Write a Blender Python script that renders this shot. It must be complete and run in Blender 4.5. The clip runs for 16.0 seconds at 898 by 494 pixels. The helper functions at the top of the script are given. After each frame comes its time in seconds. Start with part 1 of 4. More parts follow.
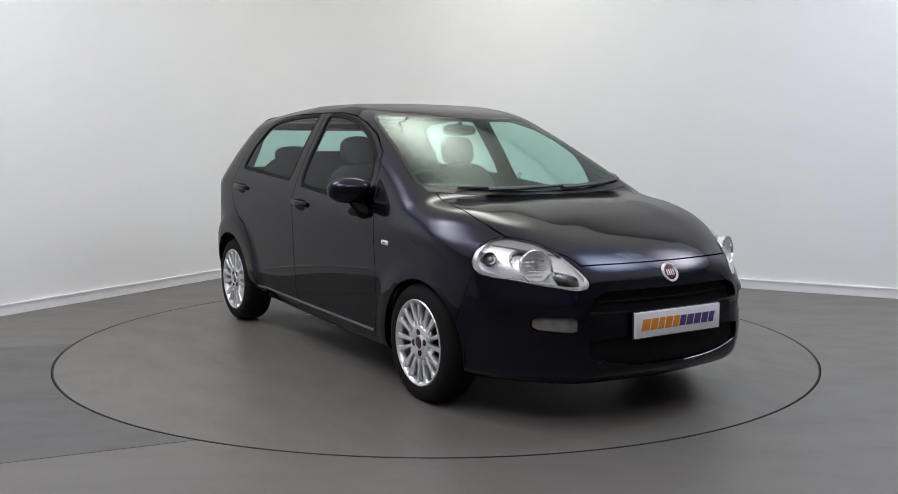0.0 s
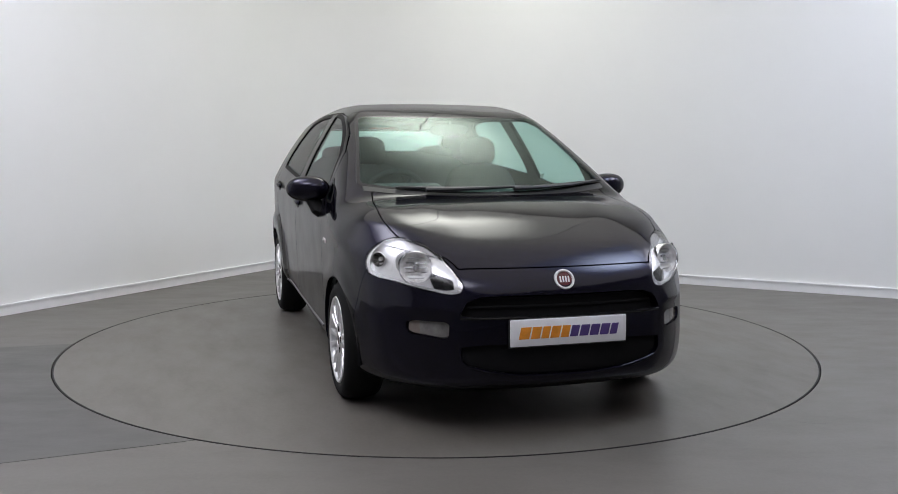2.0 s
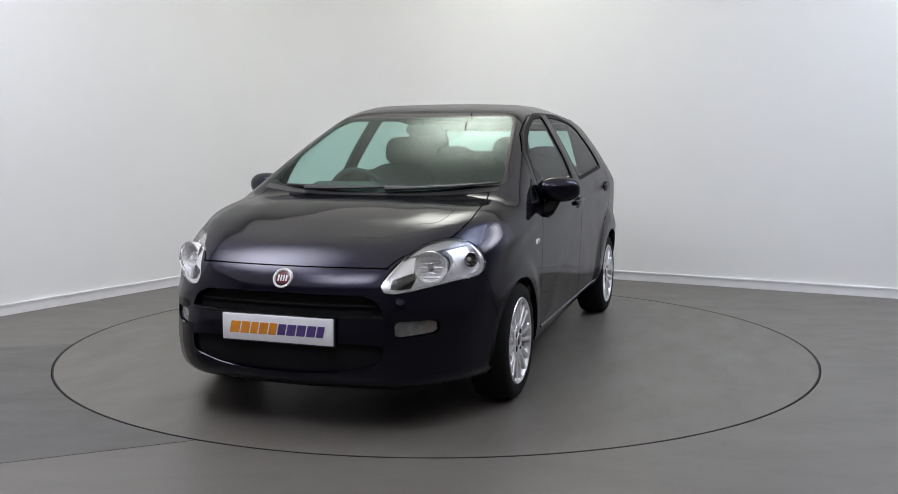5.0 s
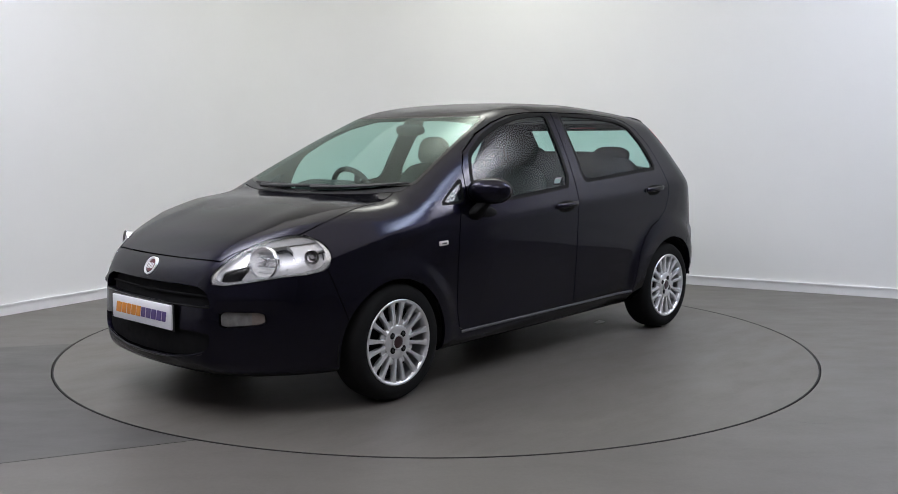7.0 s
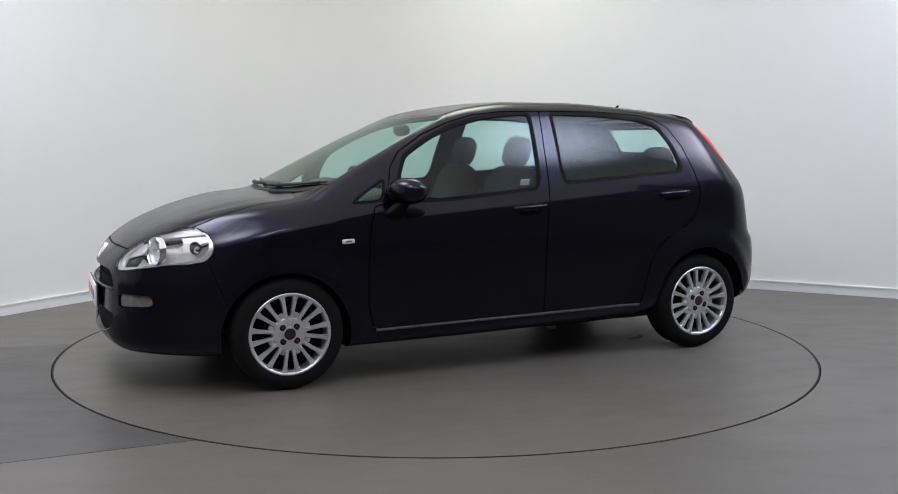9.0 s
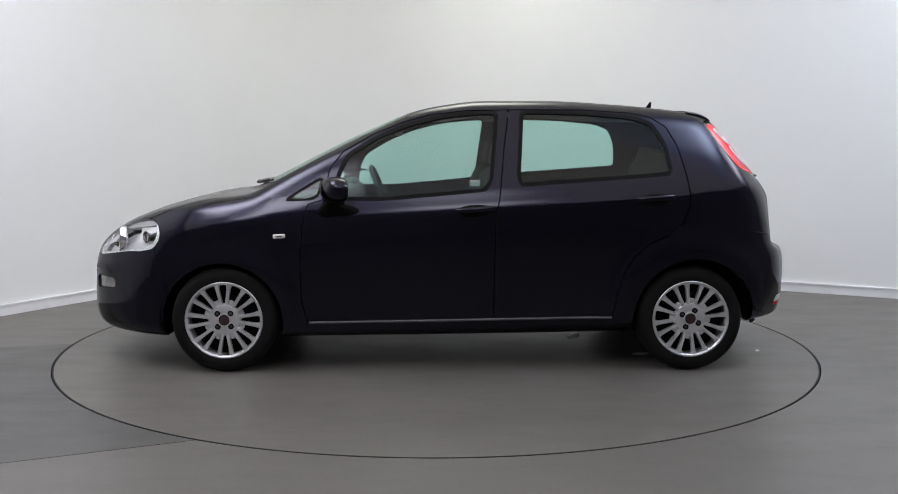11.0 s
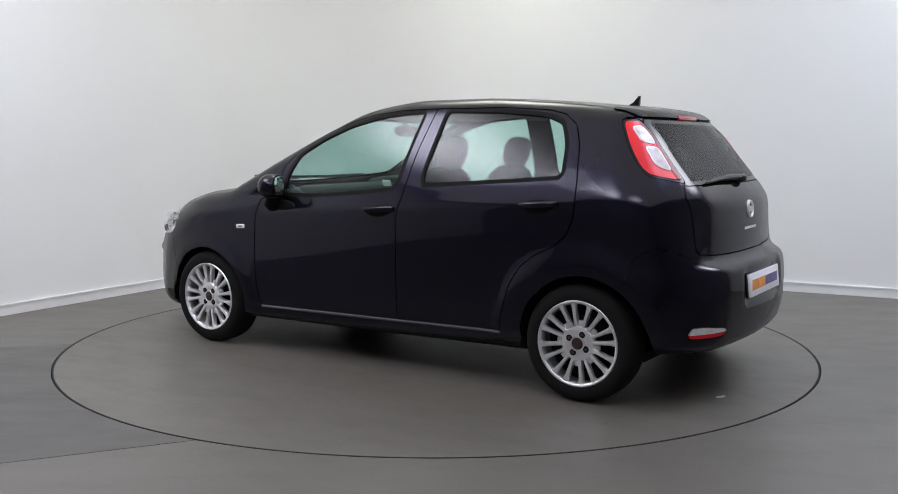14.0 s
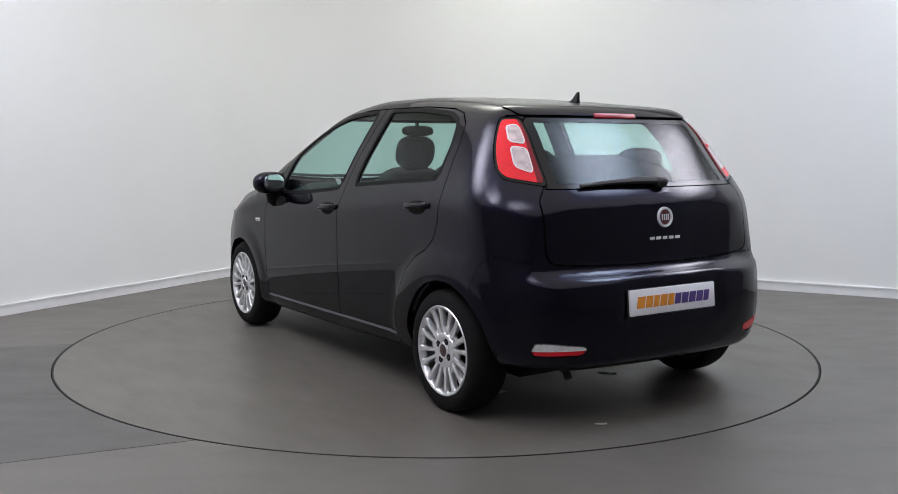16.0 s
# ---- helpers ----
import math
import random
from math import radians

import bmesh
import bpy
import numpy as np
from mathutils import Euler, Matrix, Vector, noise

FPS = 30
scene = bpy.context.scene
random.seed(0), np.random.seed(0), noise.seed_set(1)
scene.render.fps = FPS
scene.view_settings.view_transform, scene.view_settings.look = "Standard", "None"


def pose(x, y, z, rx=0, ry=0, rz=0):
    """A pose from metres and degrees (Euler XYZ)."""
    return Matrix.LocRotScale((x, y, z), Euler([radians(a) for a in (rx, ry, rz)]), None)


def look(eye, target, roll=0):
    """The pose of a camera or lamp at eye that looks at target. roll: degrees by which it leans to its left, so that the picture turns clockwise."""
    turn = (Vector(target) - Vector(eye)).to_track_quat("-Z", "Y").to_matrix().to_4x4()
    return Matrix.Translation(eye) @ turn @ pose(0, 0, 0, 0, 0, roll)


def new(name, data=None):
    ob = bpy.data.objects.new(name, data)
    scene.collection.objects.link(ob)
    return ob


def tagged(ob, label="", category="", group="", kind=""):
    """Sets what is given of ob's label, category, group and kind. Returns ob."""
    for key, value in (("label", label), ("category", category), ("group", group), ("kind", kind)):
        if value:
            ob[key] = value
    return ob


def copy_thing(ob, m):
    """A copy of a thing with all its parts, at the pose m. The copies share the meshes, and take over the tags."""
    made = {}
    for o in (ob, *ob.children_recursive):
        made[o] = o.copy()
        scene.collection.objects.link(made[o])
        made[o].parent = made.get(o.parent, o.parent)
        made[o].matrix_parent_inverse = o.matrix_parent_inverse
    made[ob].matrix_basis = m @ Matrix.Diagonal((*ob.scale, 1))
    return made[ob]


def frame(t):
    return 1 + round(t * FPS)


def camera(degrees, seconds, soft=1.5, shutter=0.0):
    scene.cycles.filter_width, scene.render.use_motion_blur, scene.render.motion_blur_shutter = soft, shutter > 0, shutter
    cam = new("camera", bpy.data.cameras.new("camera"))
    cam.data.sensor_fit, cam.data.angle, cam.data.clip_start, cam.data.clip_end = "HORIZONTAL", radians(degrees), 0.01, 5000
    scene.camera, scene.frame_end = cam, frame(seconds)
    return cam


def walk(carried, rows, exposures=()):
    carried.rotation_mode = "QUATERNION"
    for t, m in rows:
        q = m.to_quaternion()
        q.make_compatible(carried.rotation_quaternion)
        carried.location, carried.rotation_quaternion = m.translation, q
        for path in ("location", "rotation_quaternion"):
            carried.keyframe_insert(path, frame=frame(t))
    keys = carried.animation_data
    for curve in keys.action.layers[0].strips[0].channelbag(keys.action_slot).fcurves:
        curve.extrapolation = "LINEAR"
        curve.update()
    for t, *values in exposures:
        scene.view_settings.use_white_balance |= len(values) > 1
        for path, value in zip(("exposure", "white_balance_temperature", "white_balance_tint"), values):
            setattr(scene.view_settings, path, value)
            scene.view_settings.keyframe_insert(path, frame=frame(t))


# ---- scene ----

# ---- camera: on a fixed stand before the turntable, whose centre is the origin ----
cam = camera(50.920, 16.0, 0.9)
EYE = (0.0, -5.8244, 1.2279)
VIEW = look(EYE, (0.0588, -0.8548, 0.6809), 0.062)
walk(cam, [(0.0, VIEW), (16.0, VIEW)], [(0.0, 0.0), (16.0, 0.0)])

# heading of the car and the turntable, in degrees, at a time in seconds
TURN = [(0, -58.10), (0.5, -59.82), (1, -63.27), (1.5, -68.04), (2, -74.19), (2.5, -80.06), (3, -86.16), (3.5, -91.89), (4, -97.96), (4.5, -103.81), (5, -109.66), (5.5, -115.52), (6, -121.37), (6.5, -127.22), (7, -133.27), (7.5, -138.99), (8, -144.91), (8.5, -150.72), (9, -156.72), (9.5, -162.38), (10, -168.05), (10.5, -173.71), (11, -179.38), (11.5, -185.05), (12, -190.79), (12.5, -196.46), (13, -202.36), (13.5, -208.26), (14, -214.15), (14.5, -219.99), (15, -225.96), (15.5, -231.74), (16, -237.82)]

# ---- world and light ----
world = bpy.data.worlds.new("studio_world")
scene.world = world
world.use_nodes = True
world.node_tree.nodes["Background"].inputs[0].default_value = (0.8, 0.85, 1.0, 1)
world.node_tree.nodes["Background"].inputs[1].default_value = 0.02
# ceiling lighting: distances along the two walls from their corner, width, depth, drop, colour, brightness, share of it at the edge
COOL, WARM, WHITE = (0.85, 0.855, 0.965), (0.98, 0.99, 0.92), (1.0, 0.962, 0.925)
BLUE = (0.66, 0.77, 1.0)
BASE = 0.79
# the last panel is an added, unseen one that brightens the flank towards the camera
LIGHTS = [(4.4, 4.4, 8.4, 8.4, 0.03, WHITE, BASE, 0.8), (1.5, 2.4, 2.5, 2.2, 0.05, WARM, 9.3, 0.0), (5.0, 1.5, 2.6, 3.0, 0.05, COOL, 14.6, 0.0),
          (6.9, 3.3, 2.2, 2.6, 0.05, COOL, 12.5, 0.0), (2.8, 6.0, 2.2, 2.3, 0.05, BLUE, 13.6, 0.0), (1.05, 6.8, 3.0, 2.0, 0.05, COOL, 15.4, 0.0), (7.3, 5.7, 2.4, 2.4, 0.05, COOL, 8.0, 0.0)]
ROOM_HEIGHT = 3.8


# ---- materials ----
def material(name):
    m = bpy.data.materials.new(name)
    m.use_nodes = True
    return m, m.node_tree.nodes, m.node_tree.links, m.node_tree.nodes["Principled BSDF"]


def noise_tex(nodes, links, scale, detail=4.0, rough=0.6, stretch=None):
    n = nodes.new("ShaderNodeTexNoise")
    n.inputs["Scale"].default_value, n.inputs["Detail"].default_value, n.inputs["Roughness"].default_value = scale, detail, rough
    c = nodes.new("ShaderNodeTexCoord")
    if stretch:
        mp = nodes.new("ShaderNodeMapping")
        mp.inputs["Scale"].default_value = stretch
        links.new(c.outputs["Object"], mp.inputs["Vector"])
        links.new(mp.outputs["Vector"], n.inputs["Vector"])
    else:
        links.new(c.outputs["Object"], n.inputs["Vector"])
    return n


def ramp(nodes, links, source, stops):
    r = nodes.new("ShaderNodeValToRGB")
    e = r.color_ramp.elements
    e[0].position, e[0].color = stops[0][0], (*stops[0][1], 1)
    e[1].position, e[1].color = stops[-1][0], (*stops[-1][1], 1)
    for pos, col in stops[1:-1]:
        k = e.new(pos)
        k.color = (*col, 1)
    links.new(source, r.inputs["Fac"])
    return r


def bump(nodes, links, bsdf, source, strength, distance):
    b = nodes.new("ShaderNodeBump")
    b.inputs["Strength"].default_value, b.inputs["Distance"].default_value = strength, distance
    links.new(source, b.inputs["Height"])
    links.new(b.outputs["Normal"], bsdf.inputs["Normal"])


def plain(name, color, rough=0.5, metal=0.0, vary=0.12, scale=30.0, relief=0.0, coat=0.0, spec=0.5):
    """A surface with a little variation in colour and gloss."""
    m, nodes, links, b = material(name)
    n = noise_tex(nodes, links, scale)
    lo = tuple(c * (1 - vary) for c in color)
    hi = tuple(min(1, c * (1 + vary)) for c in color)
    links.new(ramp(nodes, links, n.outputs["Fac"], [(0.3, lo), (0.7, hi)]).outputs["Color"], b.inputs["Base Color"])
    g = ramp(nodes, links, n.outputs["Fac"], [(0.3, (rough * 0.9,) * 3), (0.7, (min(1, rough * 1.1),) * 3)])
    links.new(g.outputs["Color"], b.inputs["Roughness"])
    b.inputs["Metallic"].default_value = metal
    b.inputs["Coat Weight"].default_value = coat
    b.inputs["Specular IOR Level"].default_value = spec
    if relief:
        bump(nodes, links, b, n.outputs["Fac"], 0.5, relief)
    return m


def paint_material():
    """Near-black metallic paint with a blue and violet flake under clear lacquer."""
    m, nodes, links, b = material("car_paint")
    flake = nodes.new("ShaderNodeTexVoronoi")
    flake.inputs["Scale"].default_value = 900
    tc = nodes.new("ShaderNodeTexCoord")
    links.new(tc.outputs["Object"], flake.inputs["Vector"])
    col = ramp(nodes, links, flake.outputs["Color"], [(0.2, (0.0015, 0.0014, 0.0032)), (0.8, (0.0145, 0.0130, 0.0300))])
    links.new(col.outputs["Color"], b.inputs["Base Color"])
    b.inputs["Metallic"].default_value = 0.85
    dust = noise_tex(nodes, links, 5.0, 6.0)
    links.new(ramp(nodes, links, dust.outputs["Fac"], [(0.35, (0.28,) * 3), (0.7, (0.33,) * 3)]).outputs["Color"], b.inputs["Roughness"])
    b.inputs["Specular Tint"].default_value = (0.18, 0.17, 0.23, 1)
    b.inputs["Coat Weight"].default_value = 0.64
    b.inputs["Coat Roughness"].default_value = 0.03
    b.inputs["Coat IOR"].default_value = 1.46
    return m


def glass_material(name, tint, gloss=1.0, edge=0.65, sheen=(1.0, 1.0, 1.0)):
    m, nodes, links, b = material(name)
    nodes.remove(b)
    clear, shine, mix, face, power, fres = (nodes.new(k) for k in ("ShaderNodeBsdfTransparent", "ShaderNodeBsdfGlossy", "ShaderNodeMixShader",
                                                                   "ShaderNodeLayerWeight", "ShaderNodeMath", "ShaderNodeMath"))
    clear.inputs["Color"].default_value = (*tint, 1)
    shine.inputs["Roughness"].default_value = 0.02
    shine.inputs["Color"].default_value = (*(gloss * c for c in sheen), 1)
    face.inputs["Blend"].default_value = 0.5
    power.operation, power.inputs[1].default_value = "POWER", 5.0
    fres.operation, fres.inputs[1].default_value, fres.inputs[2].default_value = "MULTIPLY_ADD", edge, 0.045
    links.new(face.outputs["Facing"], power.inputs[0])
    links.new(power.outputs["Value"], fres.inputs[0])
    links.new(fres.outputs["Value"], mix.inputs["Fac"])
    links.new(clear.outputs["BSDF"], mix.inputs[1])
    links.new(shine.outputs["BSDF"], mix.inputs[2])
    links.new(mix.outputs["Shader"], nodes["Material Output"].inputs["Surface"])
    return m


def floor_material(name, a, b_, seed):
    """Grey vinyl: broad clouding, fine mottling, faint scuffs."""
    m, nodes, links, b = material(name)
    broad = noise_tex(nodes, links, 0.7 + seed * 0.1, 5.0)
    fine = noise_tex(nodes, links, 55.0, 3.0)
    scuff = noise_tex(nodes, links, 2.2, 7.0, 0.65, (1, 2.2, 1))
    base = ramp(nodes, links, broad.outputs["Fac"], [(0.3, a), (0.7, b_)])
    mot = ramp(nodes, links, fine.outputs["Fac"], [(0.3, (0.93,) * 3), (0.7, (1.05,) * 3)])
    scf = ramp(nodes, links, scuff.outputs["Fac"], [(0.28, (0.90,) * 3), (0.5, (1.0,) * 3)])
    mul, mul2 = nodes.new("ShaderNodeMixRGB"), nodes.new("ShaderNodeMixRGB")
    for k in (mul, mul2):
        k.blend_type = "MULTIPLY"
        k.inputs["Fac"].default_value = 1.0
    links.new(base.outputs["Color"], mul.inputs[1])
    links.new(mot.outputs["Color"], mul.inputs[2])
    links.new(mul.outputs["Color"], mul2.inputs[1])
    links.new(scf.outputs["Color"], mul2.inputs[2])
    links.new(mul2.outputs["Color"], b.inputs["Base Color"])
    links.new(ramp(nodes, links, scuff.outputs["Fac"], [(0.3, (0.34,) * 3), (0.7, (0.46,) * 3)]).outputs["Color"], b.inputs["Roughness"])
    bump(nodes, links, b, fine.outputs["Fac"], 0.15, 0.001)
    return m


PAINT = paint_material()
WALL = plain("matt_white_wall", (0.80, 0.804, 0.785), 0.75, vary=0.015, scale=1.3, relief=0.0006)
# grey chosen for how dark the unseen walls reflect in the paint and glass
BACK_WALL = plain("unseen_wall_dark_grey", (0.17, 0.17, 0.175), 0.8, vary=0.06, scale=1.5)
CEILING = plain("white_ceiling", (0.80, 0.80, 0.78), 0.85, vary=0.02, scale=2.0)
SKIRT = plain("white_gloss_skirting", (0.80, 0.80, 0.80), 0.35, vary=0.03, scale=6.0)
FLOOR = floor_material("grey_vinyl_floor", (0.104, 0.096, 0.085), (0.117, 0.108, 0.096), 0)
FLOOR_DARK = floor_material("darker_grey_vinyl", (0.060, 0.057, 0.053), (0.070, 0.067, 0.063), 1)
DISC = floor_material("turntable_grey_vinyl", (0.107, 0.098, 0.086), (0.120, 0.110, 0.097), 2)
GAP = plain("dark_gap_rubber", (0.012, 0.012, 0.012), 0.8)
BLACK = plain("black_plastic", (0.016, 0.016, 0.017), 0.45, vary=0.25, scale=120, relief=0.0005)
MATT = plain("matt_black_lining", (0.008, 0.008, 0.009), 0.9, spec=0.2)
GLOSS_BLACK = plain("gloss_black", (0.008, 0.008, 0.009), 0.15, spec=0.3)
SEAL = plain("black_window_rubber", (0.004, 0.004, 0.004), 0.6, spec=0.1)
SATIN = plain("dark_satin_strip", (0.10, 0.10, 0.11), 0.35, metal=0.3)
RUBBER = plain("tyre_rubber", (0.007, 0.007, 0.007), 0.85, vary=0.3, scale=60, relief=0.0006, spec=0.18)
SILVER = plain("silver_wheel_paint", (0.74, 0.74, 0.75), 0.33, metal=0.75, vary=0.03, scale=20, coat=0.3)
CHROME = plain("chrome", (0.82, 0.82, 0.84), 0.10, metal=1.0, vary=0.03)
SOFT_REFLECTOR = plain("faceted_reflector", (0.80, 0.78, 0.77), 0.30, metal=0.6, vary=0.15, scale=70)
DARK_RED = plain("dark_red_lens", (0.20, 0.008, 0.016), 0.3, coat=0.1, spec=0.25)
BRAKE_RED = plain("brake_light_red", (0.42, 0.012, 0.026), 0.3, vary=0.1, scale=30, coat=0.2)
LENS_GLASS = plain("ribbed_pinkish_lens", (0.58, 0.48, 0.49), 0.2, vary=0.3, scale=26, coat=0.3)
TRAY = plain("silver_white_lamp_tray", (0.66, 0.66, 0.67), 0.30, metal=0.5, vary=0.05, scale=40, coat=0.3)
FACET = plain("crinkled_mirror_facets", (0.90, 0.89, 0.88), 0.30, metal=0.2, vary=0.22, scale=60, relief=0.002)
DARK_CHROME = plain("dark_chrome", (0.30, 0.29, 0.29), 0.18, metal=0.9, vary=0.4, scale=70)
REFLECTOR = plain("bright_reflector", (0.84, 0.84, 0.85), 0.22, metal=0.75, vary=0.05, scale=50)
DARK_METAL = plain("dark_brake_metal", (0.05, 0.05, 0.05), 0.55, metal=0.6, vary=0.3)
AMBER = plain("amber_lens", (0.19, 0.16, 0.14), 0.2)
RED = plain("red_lens", (0.86, 0.018, 0.034), 0.25, vary=0.06, scale=25, coat=0.2, spec=0.3)
PALE_LENS = plain("pale_ribbed_lens", (0.80, 0.74, 0.74), 0.2, vary=0.06, scale=40, coat=0.5)
SMOKE_LENS = plain("smoked_clear_lens", (0.16, 0.155, 0.15), 0.12, vary=0.35, scale=16, coat=0.6)
PLATE_WHITE = plain("white_plate_plastic", (0.88, 0.88, 0.91), 0.3, vary=0.02)
ORANGE = plain("orange_print", (0.80, 0.30, 0.03), 0.4, vary=0.15, scale=20)
PURPLE = plain("purple_print", (0.09, 0.055, 0.22), 0.4, vary=0.15, scale=20)
BADGE_SILVER = plain("bright_badge_metal", (0.88, 0.88, 0.89), 0.35, metal=0.35, vary=0.03)
CAP_RED = plain("dark_cap_enamel", (0.030, 0.011, 0.013), 0.35, coat=0.3)
BROW = plain("grey_lamp_brow", (0.26, 0.26, 0.26), 0.25, vary=0.12, scale=60, coat=0.4)
BADGE_RED = plain("dark_red_enamel", (0.11, 0.012, 0.018), 0.3, coat=0.4)
SEAT = plain("dark_grey_seat_cloth", (0.018, 0.018, 0.020), 0.9, vary=0.1, scale=14)
TRIM = plain("dark_grey_cabin_plastic", (0.022, 0.023, 0.024), 0.65, vary=0.15, scale=90, relief=0.0005)
HEADLINER = plain("grey_headlining_cloth", (0.20, 0.20, 0.195), 0.95, vary=0.08, scale=150)
PAPER = plain("white_paper", (0.75, 0.77, 0.75), 0.7, vary=0.05)
TAPE = plain("pale_floor_scrap", (0.62, 0.62, 0.60), 0.6, vary=0.1)
GLASS = glass_material("tinted_window_glass", (0.67, 0.87, 0.825), 0.72)
SCREEN_GLASS = glass_material("tinted_windscreen_glass", (0.67, 0.87, 0.825), 0.8, 0.85, (0.86, 1.0, 0.93))
CLEAR = glass_material("clear_lamp_lens", (0.96, 0.96, 0.96))
MIRROR = plain("mirror_glass", (0.85, 0.9, 0.9), 0.02, metal=1.0, vary=0.0)


# ---- building helpers ----
def part(name, bm, mat, parent, label="", smooth=True):
    """Links a bmesh as one mesh object under a thing or a part."""
    me = bpy.data.meshes.new(name)
    bmesh.ops.recalc_face_normals(bm, faces=bm.faces)
    bm.to_mesh(me)
    bm.free()
    me.materials.append(mat)
    if smooth:
        me.polygons.foreach_set("use_smooth", [True] * len(me.polygons))
        me.set_sharp_from_angle(angle=radians(35))
    ob = new(name, me)
    ob.parent = parent
    if label:
        tagged(ob, label)
    return ob


def box(bm, size, m, bevel=0.0, segments=2):
    made = bmesh.ops.create_cube(bm, size=1.0, matrix=m @ Matrix.Diagonal((*size, 1)))
    if bevel:
        edges = list({e for v in made["verts"] for e in v.link_edges})
        bmesh.ops.bevel(bm, geom=edges, offset=bevel, segments=segments, affect="EDGES", profile=0.5)


def boxed(size, m, bevel=0.0, segments=2):
    bm = bmesh.new()
    box(bm, size, m, bevel, segments)
    return bm


def lathe(profile, m, steps=48, bm=None):
    """Turns a profile of (radius, height) round the z axis, then places it by m."""
    bm = bm or bmesh.new()
    rings = []
    for r, h in profile:
        if r < 1e-6:
            rings.append([bm.verts.new(m @ Vector((0, 0, h)))] * steps)
        else:
            rings.append([bm.verts.new(m @ Vector((r * math.cos(2 * math.pi * i / steps), r * math.sin(2 * math.pi * i / steps), h))) for i in range(steps)])
    for a, b in zip(rings, rings[1:]):
        for i in range(steps):
            j = (i + 1) % steps
            corners = []
            for v in (a[i], a[j], b[j], b[i]):
                if v not in corners:
                    corners.append(v)
            if len(corners) > 2:
                bm.faces.new(corners)
    return bm


def tube(points, radii, steps=12, flat=1.0, bm=None):
    """A round or flattened tube along points, closed at its ends."""
    bm = bm or bmesh.new()
    pts = [Vector(p) for p in points]
    if not hasattr(radii, "__len__"):
        radii = [radii] * len(pts)
    rings = []
    for i, p in enumerate(pts):
        d = (pts[min(i + 1, len(pts) - 1)] - pts[max(i - 1, 0)]).normalized()
        side = d.cross(Vector((0, 0, 1)) if abs(d.z) < 0.9 else Vector((1, 0, 0))).normalized()
        up = side.cross(d)
        rings.append([bm.verts.new(p + radii[i] * (math.cos(2 * math.pi * k / steps) * side + flat * math.sin(2 * math.pi * k / steps) * up)) for k in range(steps)])
    for a, b in zip(rings, rings[1:]):
        for k in range(steps):
            bm.faces.new((a[k], a[(k + 1) % steps], b[(k + 1) % steps], b[k]))
    bm.faces.new(rings[0][::-1])
    bm.faces.new(rings[-1])
    return bm


def blob(center, radii, power=2.4, steps=28, m=None, bm=None):
    """A rounded cushion: a superellipsoid."""
    bm = bm or bmesh.new()
    m = m or Matrix.Identity(4)

    def s(v):
        return math.copysign(abs(v) ** (2 / power), v)
    rings = []
    for i in range(steps // 2 + 1):
        a = -math.pi / 2 + math.pi * i / (steps // 2)
        ring = []
        for k in range(steps):
            b = 2 * math.pi * k / steps
            ring.append(m @ (Vector(center) + Vector((radii[0] * s(math.cos(a)) * s(math.cos(b)), radii[1] * s(math.cos(a)) * s(math.sin(b)), radii[2] * s(math.sin(a))))))
        rings.append(ring)
    grid = []
    for i, ring in enumerate(rings):
        if i in (0, len(rings) - 1):
            grid.append([bm.verts.new(ring[0])] * steps)
        else:
            grid.append([bm.verts.new(p) for p in ring])
    for a, b in zip(grid, grid[1:]):
        for k in range(steps):
            corners = []
            for v in (a[k], a[(k + 1) % steps], b[(k + 1) % steps], b[k]):
                if v not in corners:
                    corners.append(v)
            if len(corners) > 2:
                bm.faces.new(corners)
    return bm


def extrude_path(path, offset, z0, z1, bm=None, closed=False):
    """A wall along a plan path, thickened by offset to its right, from z0 to z1."""
    bm = bm or bmesh.new()
    pts = [Vector((*p, 0)) for p in path]
    cols = []
    for i, p in enumerate(pts):
        d = (pts[min(i + 1, len(pts) - 1)] - pts[max(i - 1, 0)]).normalized()
        n = Vector((d.y, -d.x, 0))
        cols.append([bm.verts.new((*q.xy, z)) for q, z in ((p, z0), (p, z1), (p + n * offset, z1), (p + n * offset, z0))])
    for a, b in zip(cols, cols[1:]):
        for k in range(4):
            bm.faces.new((a[k], b[k], b[(k + 1) % 4], a[(k + 1) % 4]))
    bm.faces.new(cols[0])
    bm.faces.new(cols[-1][::-1])
    return bm


# ---- the room ----
CORNER, LEFT, RIGHT = Vector((-1.17, 4.15)), Vector((-0.507, -0.862)), Vector((0.882, -0.471))
COVE = 0.95
ROOM_A, ROOM_B = 9.4, 9.2   # lengths of the two white walls
SHEET_ARC, SHEET_OUT = (radians(-177.4), radians(-116.7)), ((-4.18, -0.66), (-4.3, -3.37))


def wall_path(inset=0.0):
    """Plan of the two white walls and the rounded corner between them."""
    pts = [CORNER + LEFT * ROOM_A]
    a, b = CORNER + LEFT * COVE, CORNER + RIGHT * COVE
    pts.append(a + LEFT * 4)
    for i in range(17):
        s = i / 16
        pts.append((1 - s) ** 2 * a + 2 * s * (1 - s) * CORNER + s * s * b)
    pts += [b + RIGHT * 4, CORNER + RIGHT * ROOM_B]
    if inset:
        moved = []
        for i, p in enumerate(pts):
            d = (pts[min(i + 1, len(pts) - 1)] - pts[max(i - 1, 0)]).normalized()
            moved.append(p + Vector((d.y, -d.x)) * inset)
        pts = moved
    return pts


